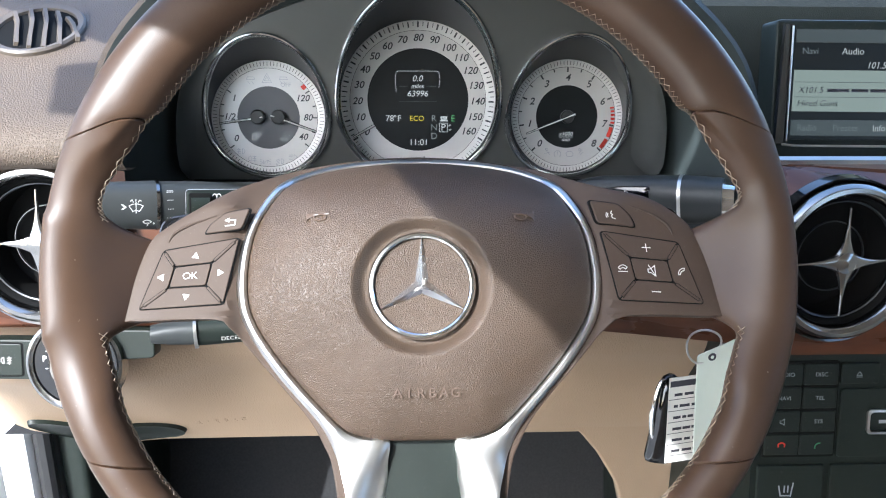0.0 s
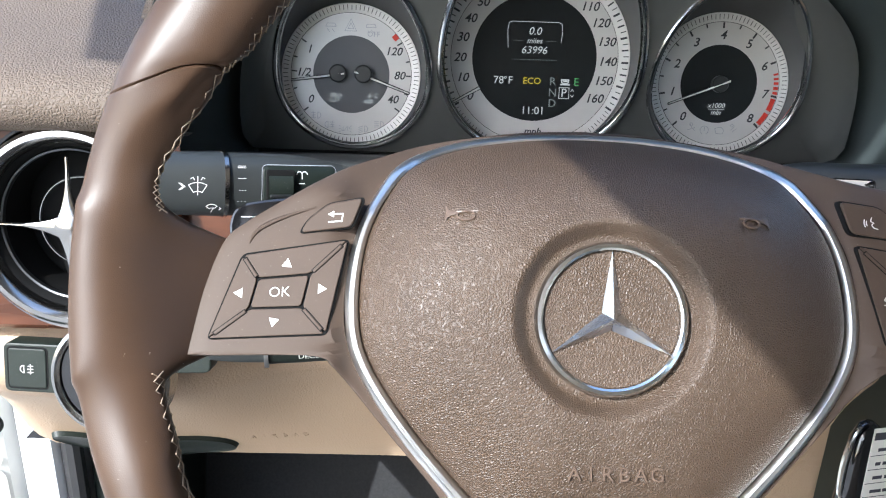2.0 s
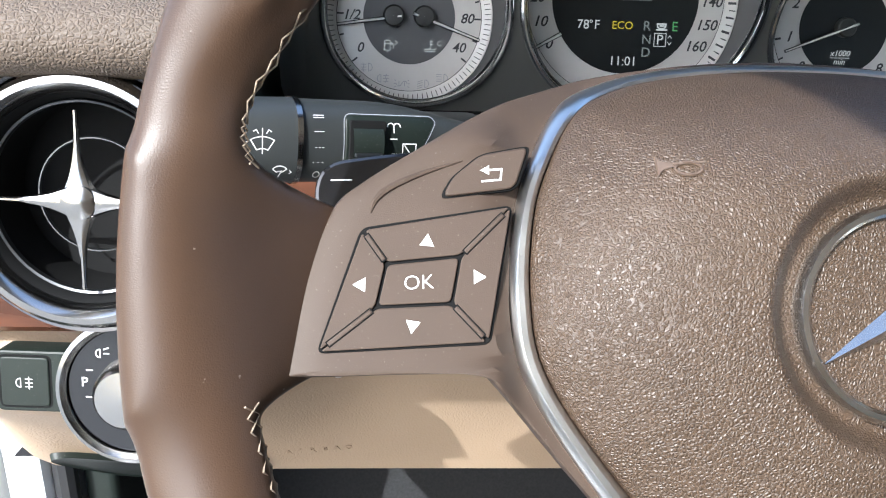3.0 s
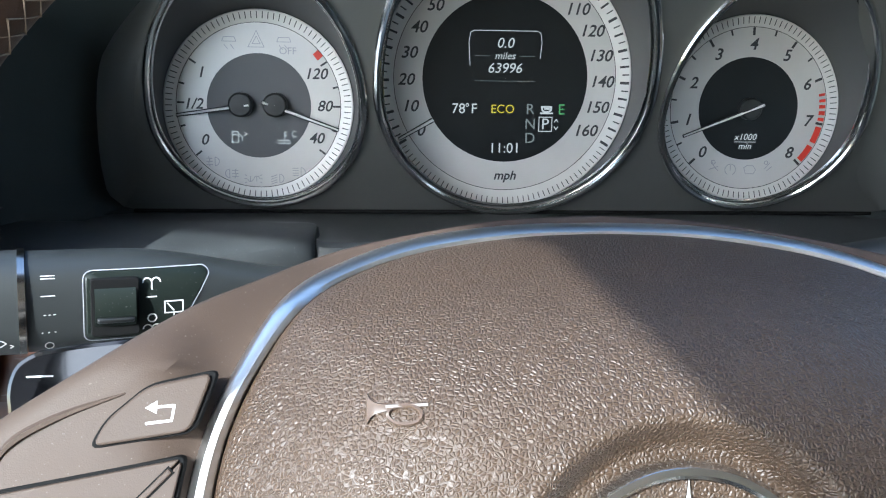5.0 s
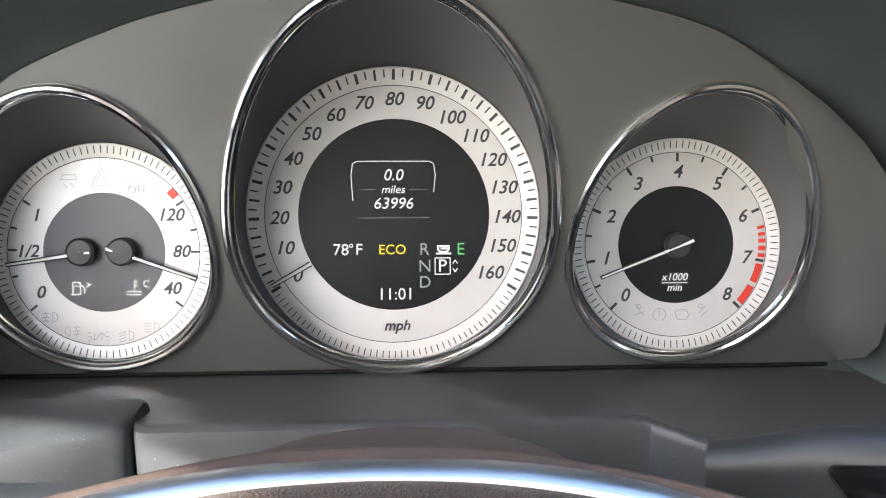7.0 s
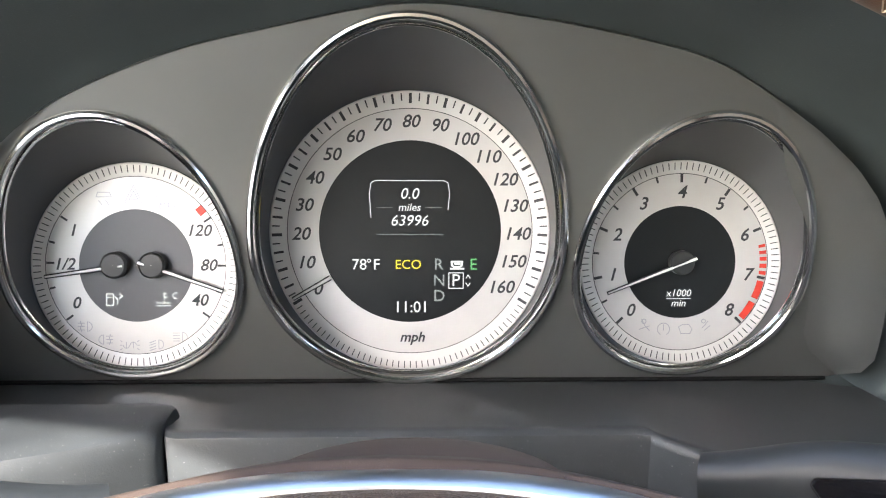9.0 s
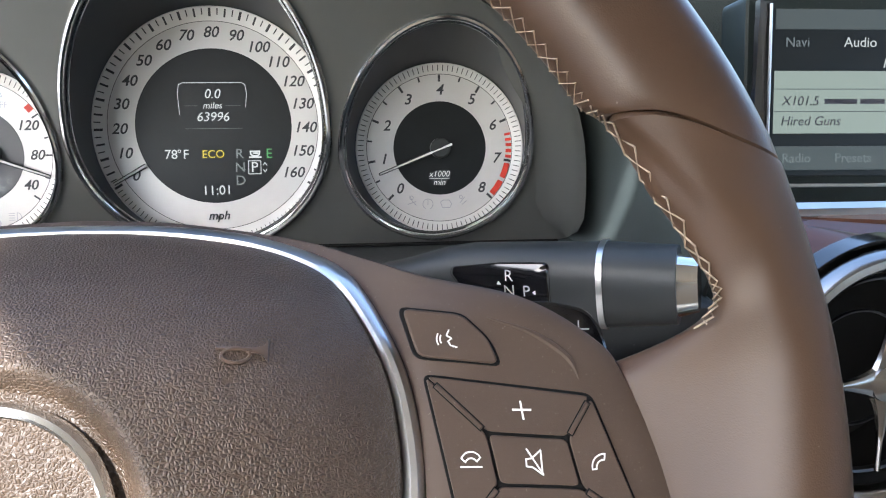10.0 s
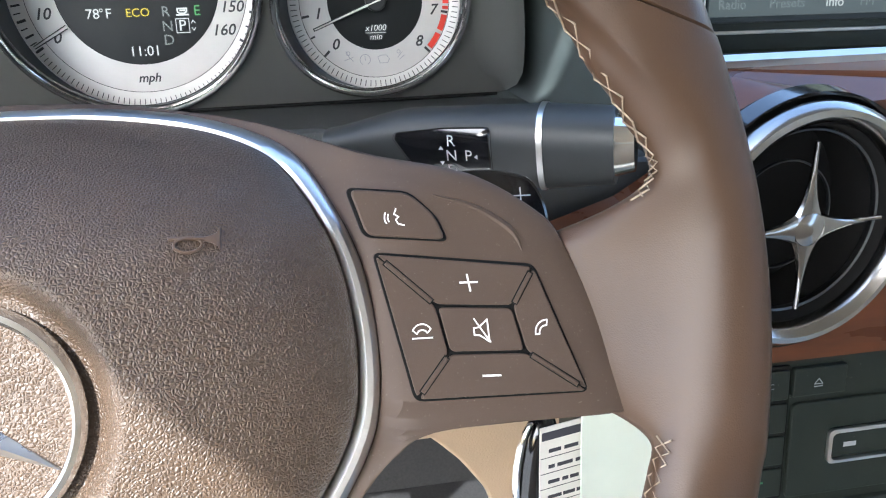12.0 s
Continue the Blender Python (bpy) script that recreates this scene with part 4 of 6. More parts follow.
        for icon in (belt, brake, engine, bag):
            part("warning_symbol", strokes(icon, 0.00017, 0.0003), GREY_PRINT, dial)
    else:
        for i in range(0, 100):
            tick(ticks, i * 3.6, 0.0396, 0.0427, 0.00042)
        for a in (212 + 6, 195, 178, 164, 150 - 4, -36, -18, 0, 14, 33):
            tick(ticks, a, 0.0352 if a in (-18, 195, 14, 164) else 0.0342, 0.0376, 0.0009, 0.0003)
        for t, a in (("0", 212), ("1/2", 179), ("1", 150.5), ("40", -29.7), ("80", 0), ("120", 29.3)):
            words(t, 0.0070, DARK_PRINT, dial, at(a, 0.0302), "figure", 0.25, bold=0.014)
        tick(red, 40.5, 0.0345, 0.0377, 0.0036, 0.0003)
        for x in (-0.0080, 0.0078):
            h = part("needle_hub", lathe([(0.0056, 0.0002), (0.0056, 0.0050), (0.0047, 0.0060), (0.0001, 0.0062)], 32), STALK, dial)
            h.matrix_local = Matrix.Translation((x, 0.0005, 0))
        part("needle_edge", needle(bmesh.new(), (-0.0042, 0.0004), (-0.0376, -0.00455), 0.0012, 0.0009, 0.0053, 0.0026), DARK_PRINT, dial, "dark edge of the needle")
        part("needle_edge", needle(bmesh.new(), (0.0020, 0.0019), (0.0370, -0.01085), 0.0012, 0.0009, 0.0053, 0.0026), DARK_PRINT, dial, "dark edge of the needle")
        part("needle", needle(bmesh.new(), (-0.0040, 0.0004), (-0.0372, -0.0045), 0.0007, 0.00045, 0.0058, 0.0030), WHITE_PRINT, dial, "white fuel needle")
        part("needle", needle(bmesh.new(), (0.0022, 0.0018), (0.0366, -0.0107), 0.0007, 0.00045, 0.0058, 0.0030), WHITE_PRINT, dial, "white temperature needle")
        k = 0.000245
        Q = lambda x, y: ((x - 318) * k, (319 - y) * k)
        part("fuel_symbol", strokes([[Q(266, 388), Q(266, 368), Q(278, 368), Q(278, 388), Q(264, 388)], [Q(268, 374), Q(276, 374)], [Q(280, 372), Q(285, 378), Q(285, 386)], [Q(288, 368), Q(294, 372), Q(288, 376)]], 0.0002, 0.0005), LCD_WHITE, dial)
        part("coolant_symbol", strokes([[Q(365, 366), Q(365, 382)], [Q(365, 368), Q(370, 368)], [Q(365, 374), Q(370, 374)], [Q(352, 384), Q(376, 384)], [Q(352, 389), Q(376, 389)]], 0.0002, 0.0005), LCD_WHITE, dial)
        words("C", 0.0040, LCD_WHITE, dial, (*Q(384, 372), 0.0005), "display_text")
        icons = [[[Q(300, 210), Q(316, 180), Q(330, 210), Q(300, 210)], [Q(308, 204), Q(316, 190), Q(323, 204), Q(308, 204)]],
                 [[Q(255, 192), Q(275, 192), Q(278, 200), Q(252, 200), Q(255, 192)], [Q(256, 206), Q(262, 214)], [Q(268, 206), Q(274, 214)]],
                 [[Q(357, 192), Q(377, 192), Q(380, 200), Q(354, 200), Q(357, 192)], [Q(358, 206), Q(364, 214)], [Q(368, 206), Q(374, 212)]]]
        for kind_of, x, y in (("fog", 228, 425), ("rear_fog", 263, 448), ("park", 304, 458), ("low", 350, 457), ("high", 391, 444)):
            if kind_of == "park":
                icons.append([g for d in (-1, 1) for g in [arc(*Q(x + d * 6, y), 0.0013, 90 * d - 90, 90 * d + 90, 8), [Q(x + d * 6, y - 5), Q(x + d * 6, y + 5)], [Q(x + d * 13, y - 6), Q(x + d * 16, y - 8)], [Q(x + d * 13, y), Q(x + d * 17, y)], [Q(x + d * 13, y + 6), Q(x + d * 16, y + 8)]]])
                continue
            d = -1 if kind_of == "rear_fog" else 1
            lamp = [arc(*Q(x + d * 4, y), 0.0020, 90 - 90 * d - 90, 90 - 90 * d + 90, 8), [Q(x + d * 4, y - 8), Q(x + d * 4, y + 8)]]
            lamp += [[Q(x - d * 12, y + o + (4 if kind_of == "low" else 0)), Q(x - d * 1, y + o)] for o in ((-6, 0, 6) if "fog" in kind_of else (-7, -2.5, 2.5, 7))]
            if "fog" in kind_of:
                lamp.append([Q(x - d * 8, y - 9), Q(x - d * 6, y - 3), Q(x - d * 8, y + 3), Q(x - d * 6, y + 9)])
            icons.append(lamp)
        for icon in icons:
            part("warning_symbol", strokes(icon, 0.00017, 0.0003), GREY_PRINT, dial)
        words("OFF", 0.0046, GREY_PRINT, dial, (*Q(374, 217), 0.0004), "lettering")
    tagged(part("tick_scale", ticks, DARK_PRINT, dial), "fine dark tick marks round the dial", kind="stuff")
    if red.faces:
        left = set(red.faces)
        while left:
            group, queue = set(), [left.pop()]
            while queue:
                f = queue.pop()
                group.add(f)
                for e in f.edges:
                    for g in e.link_faces:
                        if g in left:
                            left.remove(g)
                            queue.append(g)
            one = bmesh.new()
            done = {}
            for f in group:
                for v in f.verts:
                    done[v] = done.get(v) or one.verts.new(v.co)
                one.faces.new([done[v] for v in f.verts])
            part("red_mark", one, RED_PRINT, dial, "red mark at the end of the scale")
        red.free()
    else:
        red.free()


# ---- dashboard ----
def sweep(section, x0, x1, n=24, bend=None, ends=True, bm=None):
    """A (y, z) section drawn from x0 to x1; bend(x) gives shifts in y and z."""
    rings = []
    for i in range(n + 1):
        x = x0 + (x1 - x0) * i / n
        dy, dz = bend(x) if bend else (0, 0)
        rings.append([(x, y + dy, z + dz) for y, z in section])
    return loft(rings, False, bm=bm)


def structure(name, bm, material, label):
    return solid(name, bm, material, label, "car interior", "structure")


# hood over the instruments: from the panel's edge to a wide mouth
MOUTH = spline([(-0.150, 0.950), (-0.198, 0.962), (-0.208, 1.010), (-0.205, 1.050), (-0.185, 1.090), (-0.140, 1.128), (-0.075, 1.150), (0.0045, 1.158), (0.085, 1.150), (0.150, 1.128), (0.196, 1.090), (0.217, 1.050), (0.221, 1.010), (0.212, 0.962), (0.165, 0.950), (0.0, 0.948)], 150, True)


def near_angle(loop, mid, n=150):
    out = []
    ang = [math.atan2(p.y - mid.y, p.x - mid.x) for p in loop]
    for i in range(n):
        a = 2 * math.pi * i / n - math.pi
        k = min(range(len(loop)), key=lambda j: abs((ang[j] - a + math.pi) % (2 * math.pi) - math.pi))
        d = (ang[k] - a + math.pi) % (2 * math.pi) - math.pi
        j = (k - 1) % len(loop) if d > 0 else (k + 1) % len(loop)
        d2 = (ang[j] - a + math.pi) % (2 * math.pi) - math.pi
        f = abs(d) / max(1e-9, abs(d) + abs(d2))
        out.append(loop[k].lerp(loop[j], f))
    return out


MID = Vector((0.006, 1.03))
po, mo = near_angle(PANEL_OUT, MID), near_angle(MOUTH, MID)
rings = []
for f, grow in ((0.0, 1.004), (0.12, 1.012), (0.4, 1.0), (0.8, 1.0), (1.0, 1.0), (1.02, 1.03), (0.95, 1.06), (0.2, 1.08)):
    ring = []
    for p, q in zip(po, mo):
        m = p.lerp(q, min(1.0, f) ** 0.8)
        m = MID + (m - MID) * grow
        y0 = 0.275 + PANEL_SLOPE * (p.y - 0.977) + 0.003
        y1 = 0.180 - 0.10 * (q.y - 1.0) + 0.030 * smooth01((-q.x - 0.10) / 0.09)
        ring.append((m.x, y0 + (y1 - y0) * f, m.y))
    rings.append(ring)
structure("instrument_hood", loft(rings[:6]), HOOD_DARK, "dark grey moulded hood round the instruments")
door_side = [i for i in range(150) if mo[i].x < -0.105 and mo[i].y > 0.99]
turn = max(range(len(door_side)), key=lambda k: (door_side[k] - door_side[k - 1]) % 150)
door_side = door_side[turn:] + door_side[:turn]
rest = [i % 150 for i in range(door_side[-1], door_side[0] + (150 if door_side[0] <= door_side[-1] else 0) + 1)]
structure("hood_cover", loft([[r[i] for i in rest] for r in rings[5:]], False), DASH_BLACK, "dark grained vinyl cover over the instrument hood")
structure("hood_cover_outer", loft([[r[i] for i in door_side] for r in rings[5:]], False), DASH_LEATHER, "padded brown-grey vinyl side of the instrument hood")

rings = []
for k in range(7):
    q = math.pi / 2 * k / 6
    ring = []
    for p in po:
        n = (p - MID).normalized()
        d = (0.021 if p.x > 0 else 0.012) * smooth01((abs(p.x - 0.006) - 0.125) / 0.045) * smooth01((p.y - 0.9760) / 0.012)
        g = p - n * d + n * d * math.sin(q)
        ring.append(on_panel(g.x, g.y, 0.0002 + d * (1 - math.cos(q))))
    rings.append(ring)
part("panel_fillet", loft(rings), PANEL_GREY, cluster, "panel edge curving into the hood")

# ledge under the dials: a floor whose front edge drops as a wall into a tray; a dusty shelf narrows towards the tray on one side, a slanting wall on the other
EDGE = [(-0.210, 0.2200), (-0.120, 0.2200), (-0.084, 0.2180), (-0.0785, 0.2080), (-0.075, 0.2068), (-0.04, 0.2070), (0.02, 0.2072), (0.084, 0.2070), (0.0885, 0.2060), (0.0905, 0.2030), (0.096, 0.1985), (0.106, 0.1915), (0.120, 0.1835), (0.140, 0.1750), (0.170, 0.1670), (0.222, 0.1600)]
rings = []
for x, y in EDGE:
    back = 0.277
    drop = 0.10 * max(0.0, 0.2060 - y)
    ring = [(x, back + 0.006, 0.9725), (x, back, 0.9728)]
    for f, z in ((0.35, 0.9755), (0.70, 0.9800), (0.90, 0.9834)):
        ring.append((x, back + (y - back) * f, z - drop * f))
    for dy, z in ((0.0026, 0.9848), (0.0008, 0.9846), (-0.0008, 0.9835), (-0.0016, 0.9812), (-0.0020, 0.960), (-0.0030, 0.93), (-0.004, 0.912)):
        ring.append((x, y + dy, z - drop))
    rings.append(ring)
structure("instrument_floor", loft(rings, False), LEDGE_DARK, "dark plastic floor under the dials, dropping to a tray")
rings = []
for x, front, sink in ((-0.215, 0.1790, 0.0), (-0.160, 0.1795, 0.0), (-0.125, 0.1850, 0.0), (-0.105, 0.1920, 0.0), (-0.092, 0.1985, 0.0), (-0.0845, 0.2030, 0.0002), (-0.0815, 0.2048, 0.0008), (-0.0800, 0.2075, 0.0022), (-0.0795, 0.2130, 0.0060), (-0.0793, 0.2200, 0.0300), (-0.0793, 0.2220, 0.0700)):
    back = 0.2300
    run = max(0.002, back - front)
    ring = [(x, back + 0.002, 0.9780 - sink), (x, back, 0.9838 - sink), (x, back - 0.0025, 0.9866 - sink)]
    ring += [(x, back - run * f, z - sink) for f, z in ((0.30, 0.9882), (0.65, 0.9886), (0.88, 0.9880))]
    ring += [(x, front + dy, z - sink) for dy, z in ((0.0008, 0.9866), (-0.0010, 0.9838), (-0.0020, 0.979), (-0.0030, 0.955), (-0.0045, 0.92))]
    rings.append(ring)
structure("column_shelf", loft(rings, False), LEDGE_DARK, "dusty dark plastic shelf beside the steering column")

shroud = solid("steering_column_shroud", loft([[(0.062 * math.cos(q) * k, 0.05 * math.sin(q) * k, z) for q in [2 * math.pi * i / 36 for i in range(36)]] for k, z in ((0.8, 0.0), (1.0, 0.02), (1.0, 0.10), (1.1, 0.15))], True, True), BLACK_PLASTIC,
               "black plastic steering column shroud behind the wheel", "column shroud", m=frame_at((0.0, 0.215, 0.905), LEAN))

# padded dashboard top
LIP = [(0.172, 1.012), (0.158, 1.014), (0.148, 1.020), (0.145, 1.029), (0.150, 1.039), (0.164, 1.047), (0.20, 1.0605), (0.30, 1.0975), (0.40, 1.132), (0.52, 1.160), (0.66, 1.175), (0.80, 1.18)]
LIP = [(p.x, p.y) for p in spline([(a, b, 0) for a, b in LIP], 40)]
structure("dashboard_top", sweep(LIP, -0.52, -0.180, 30), DASH_LEATHER, "padded brown-grey grained dashboard top")
structure("dashboard_top_far", sweep([(0.42, 1.02), (0.385, 1.06), (0.38, 1.10), (0.40, 1.125), (0.50, 1.12), (0.80, 1.10)], -0.18, 0.75, 12), DASH_BLACK, "dark dashboard top behind the hood")
# defroster outlet
defrost = thing("defroster_vent", frame_at((-0.268, 0.270, 1.0865), 69.7), "oval grey plastic defroster vent in the dashboard top", "air vent")
ov = [(0.033 * math.cos(q), 0.038 * math.sin(q)) for q in [2 * math.pi * i / 40 for i in range(40)]]
part("vent_frame", loft([[(x * k, y * k, z) for x, y in ov] for k, z in ((1.0, -0.004), (1.0, 0.0025), (0.96, 0.004), (0.84, 0.003), (0.80, -0.002), (0.80, -0.012))]), mat("grey_vent_plastic", (0.098, 0.080, 0.064), 0.5, vary=0.06), defrost)
# no hollow is built; a dark plate gives the shade between the slats
part("vent_dark_plate", slab([(x * 0.83, y * 0.83) for x, y in ov], -0.004, 0.0010, 0.0003), GROOVE, defrost, "dark plate in place of the shaded hollow of the vent")
for i in range(5):
    x = -0.0165 + 0.010 * i
    h = 0.038 * 0.78 * math.sqrt(max(0.05, 1 - (x / 0.028) ** 2))
    bm = loft([[(x + 0.0015 - e, y, 0.0006), (x + 0.0045 - e, y, 0.0006), (x + 0.0062 - e, y, 0.0040), (x + 0.0034 - e, y, 0.0040)] for y, e in ((-h, -0.0055), (-0.4 * h, -0.0010), (0.4 * h, 0.0045), (h, 0.0110))], True, True, True)
    part("vent_slat", bm, bpy.data.materials["grey_vent_plastic"], defrost)

# walnut strip, silver line
def wood_y(x, z):
    return 0.158 + 0.006 * smooth01((z - 0.93) / 0.08)


structure("wood_trim_outer", plate_with_holes([(-0.46, 0.908), (-0.125, 0.908), (-0.125, 0.955), (-0.150, 0.974), (-0.180, 0.984), (-0.185, 0.995), (-0.185, 1.012), (-0.46, 1.012)], [(-0.2385, 0.9685, 0.0500)], lambda x, z: (x, wood_y(x, z), z)), WOOD, "glossy burr walnut trim")
structure("wood_edge_outer", sweep([(0.158, 0.908), (0.160, 0.905), (0.19, 0.903)], -0.46, -0.125, 2), WOOD, "lower edge of the walnut trim")
structure("silver_line_outer", tube([(-0.46, 0.1665, 1.0125), (-0.195, 0.1665, 1.0125)], 0.0016, 8), SATIN, "thin silver line along the walnut trim")


def air_vent(center, lean, yaw, roll, group):
    v = thing("air_vent", frame_at(center, lean, yaw, roll), "round air vent with wide chrome ring and chrome cross", "air vent", group)
    part("outer_ring", lathe([(0.0415, -0.008), (0.0418, -0.001), (0.0432, 0.0022), (0.0455, 0.0042), (0.0480, 0.0038), (0.0500, 0.0015), (0.0507, -0.003), (0.0510, -0.016)], 72), VENT_CHROME, v)
    part("collar", lathe([(0.0510, -0.016), (0.0520, -0.004), (0.0535, -0.0035), (0.0545, -0.012)], 72), GLOSS_BLACK, v)
    part("barrel", lathe([(0.0418, -0.004), (0.0400, -0.006), (0.0385, -0.012), (0.0375, -0.034), (0.0001, -0.036)], 60), GROOVE, v, "black inside of the vent")
    part("inner_ring", lathe([(0.0374, -0.010), (0.0376, -0.0075), (0.0385, -0.0070), (0.0390, -0.010)], 60), DARK_METAL, v)
    part("damper_ring", lathe([(0.0226, -0.018), (0.0228, -0.0165), (0.0233, -0.0165), (0.0235, -0.018)], 48), DARK_METAL, v)
    bm = bmesh.new()
    sides = 10
    for k in range(4):
        a = radians(90 * k + 90)
        d, s = Vector((math.cos(a), math.sin(a), 0)), Vector((-math.sin(a), math.cos(a), 0))
        rings = []
        for t in [i / 12 for i in range(13)]:
            r = 0.0350 * t
            w = 0.0014 + 0.0082 * (1 - t) ** 3.4 - 0.0005 * t
            h = 0.0012 + 0.0022 * (1 - t) ** 2
            rings.append([d * r + s * w * math.cos(q) + Vector((0, 0, -0.0015 + h * math.sin(q))) for q in [2 * math.pi * j / sides for j in range(sides)]])
        loft(rings, True, False, True, bm)
    part("cross", bm, VENT_CHROME, v, "four-armed chrome cross")
    part("cross_boss", lathe([(0.0001, 0.0030), (0.0036, 0.0026), (0.0068, 0.0010), (0.0080, -0.0014)], 32), VENT_CHROME, v)
    return v


air_vent((-0.2385, 0.147, 0.9685), 10, -4, 0, "dashboard air vents")
air_vent((0.2695, 0.1135, 0.9655), 6, 6, 0, "dashboard air vents")

# cream lower dashboard
KNEE = [(0.205, 0.906), (0.186, 0.9035), (0.171, 0.8955), (0.160, 0.884), (0.1545, 0.871), (0.159, 0.857), (0.172, 0.842), (0.188, 0.822), (0.202, 0.798), (0.213, 0.775), (0.219, 0.763), (0.224, 0.758), (0.250, 0.756)]
KNEE = [(p.x, p.y) for p in spline([(a, b, 0) for a, b in KNEE], 44)]


def knee_map(x, y, z):
    """The panel recedes beside the light switch, and its lower edge drops towards the column."""
    low = (0.905 - z) / 0.147
    foot = smooth01((x + 0.33) / 0.12)
    k = smooth01((x + 0.22) / 0.10) * (1 - low) + foot * low
    return Vector((x, y + 0.06 * k + 0.05 * smooth01((-0.30 - x) / 0.06), z + low * (0.030 * smooth01((-0.24 - x) / 0.08) - 0.019 * foot)))


structure("knee_panel", loft([[knee_map(-0.345 + 0.645 * i / 60, y, z) for y, z in KNEE] for i in range(61)], False), CREAM, "cream grained vinyl lower dashboard")
structure("knee_panel_right", slab(rounded([(0.140, 0.004), (0.152, -0.010), (0.169, -0.034), (0.191, -0.075), (0.215, -0.16), (0.34, -0.16), (0.34, 0.004)], 0.006), -0.03, 0.0, 0.003), CREAM, "cream panel running down beside the centre console").matrix_world = frame_at((0, 0.2785, 0.745), -14)


def knee_point(x, s):
    """A point of the cream panel, s from its top (0) to its lower edge (1)."""
    f = s * (len(KNEE) - 1)
    i = min(int(f), len(KNEE) - 2)
    y, z = (KNEE[i][k] + (KNEE[i + 1][k] - KNEE[i][k]) * (f - i) for k in (0, 1))
    return knee_map(x, y, z)


rings = []
for k, lift in ((1.0, -0.0005), (0.97, 0.0030), (0.90, 0.0024), (0.7, 0.0024), (0.4, 0.0024), (0.05, 0.0024)):
    ring = []
    for q in [2 * math.pi * i / 48 for i in range(48)]:
        p = knee_point(-0.246 + 0.055 * k * math.copysign(abs(math.cos(q)) ** 0.6, math.cos(q)), 0.755 - 0.055 * k * math.sin(q))
        ring.append(p + Vector((0, -lift, lift * -0.5)))
    rings.append(ring)
structure("release_recess", loft(rings, True, False, True), BLACK_PLASTIC, "dark grip recess in the cream panel")

for k, ch in enumerate("AIRBAG"):
    p = knee_point(-0.179 + 0.0072 * k, 0.72)
    ob = words(ch, 0.0066, CREAM, None, (0, 0, 0), "embossed_letter", thick=0.00015)
    ob.matrix_world = frame_at(p + Vector((0, -0.0006, -0.0003)), -27)
    tagged(ob, "raised cream letter on the lower dashboard", "car interior", kind="structure")

# light switch and fog lamp button
sw = thing("light_switch_panel", frame_at((-0.250, 0.1515, 0.884), 12, -3), "dark panel with rotary light switch and fog lamp button", "switch panel")
part("backing", slab(rounded([(-0.036, -0.0128), (0.030, -0.0128), (0.030, 0.0145), (-0.036, 0.0145)], 0.004), -0.012, 0.001, 0.001), BLACK_PLASTIC, sw)
part("backing", slab(rounded([(0.028, 0.000), (0.076, 0.003), (0.076, 0.022), (0.028, 0.022)], 0.004), -0.012, 0.0006, 0.001), BLACK_PLASTIC, sw)
fog = part("fog_button", slab(rounded([(-0.033, -0.0100), (-0.0125, -0.0100), (-0.0125, 0.0118), (-0.033, 0.0118)], 0.002), -0.004, 0.0018, 0.0006), BLACK_PLASTIC, sw)
part("button_gap", slab(rounded([(-0.0340, -0.0110), (-0.0115, -0.0110), (-0.0115, 0.0128), (-0.0340, 0.0128)], 0.003), -0.004, 0.0011, 0.0001), GROOVE, sw, "dark gap round the button")
part("fog_symbol", strokes([arc(-0.0245, 0.0005, 0.0020, 90, 270, 8), [(-0.0245, 0.0025), (-0.0245, -0.0015)], [(-0.0225, 0.0022), (-0.0195, 0.0022)], [(-0.0225, 0.0005), (-0.0195, 0.0005)], [(-0.0225, -0.0012), (-0.0195, -0.0012)], [(-0.021, 0.0032), (-0.021, -0.0022)]], 0.00017, 0.0019), WHITE_PRINT, fog)
knob = part("switch_ring", lathe([(0.0275, -0.002), (0.0280, 0.0040), (0.0300, 0.0060), (0.0320, 0.0050), (0.0330, -0.004)], 56), VENT_CHROME, sw, "satin metal ring")
knob.matrix_local = Matrix.Translation((0.0235, -0.0010, 0))
part("switch_dial", lathe([(0.0001, 0.0025), (0.0275, 0.0025), (0.0280, -0.002)], 48), GLOSS_BLACK, knob, "black dial with pale symbols")
part("switch_grip", lathe([(0.0001, 0.0150), (0.0120, 0.0145), (0.0140, 0.0120), (0.0150, 0.0025)], 40), VENT_CHROME, knob, "silver turning knob")
words("P", 0.0060, WHITE_PRINT, knob, (-0.0205, 0.0030, 0.0028))
part("lamp_symbols", strokes([[(-0.0195, 0.0085), (-0.0170, 0.0085)], arc(-0.0135, 0.0160, 0.0018, 90, 270, 8), [(-0.0135, 0.0178), (-0.0135, 0.0142)], [(-0.0120, 0.0178), (-0.0100, 0.0185)], [(-0.0120, 0.0160), (-0.0098, 0.0160)], [(-0.0200, -0.0035), (-0.0175, -0.0035)]], 0.00025, 0.0028), WHITE_PRINT, knob)


# stalks
def stalk(base, tip, name, label, tilt):
    """Local x to the right along the stalk, y up, z towards the driver; x is 0 at the column end."""
    base, tip = Vector(base), Vector(tip)
    ax = (tip - base).normalized()
    if ax.x < 0:
        ax = -ax
    up = Vector((0, math.sin(radians(tilt)), math.cos(radians(tilt))))
    up = (up - ax * up.dot(ax)).normalized()
    out = ax.cross(up)
    m = Matrix(((*ax, 0), (*up, 0), (*out, 0), (0, 0, 0, 1))).transposed()
    m.translation = base
    return thing(name, m, label, "control stalk"), (tip - base).length


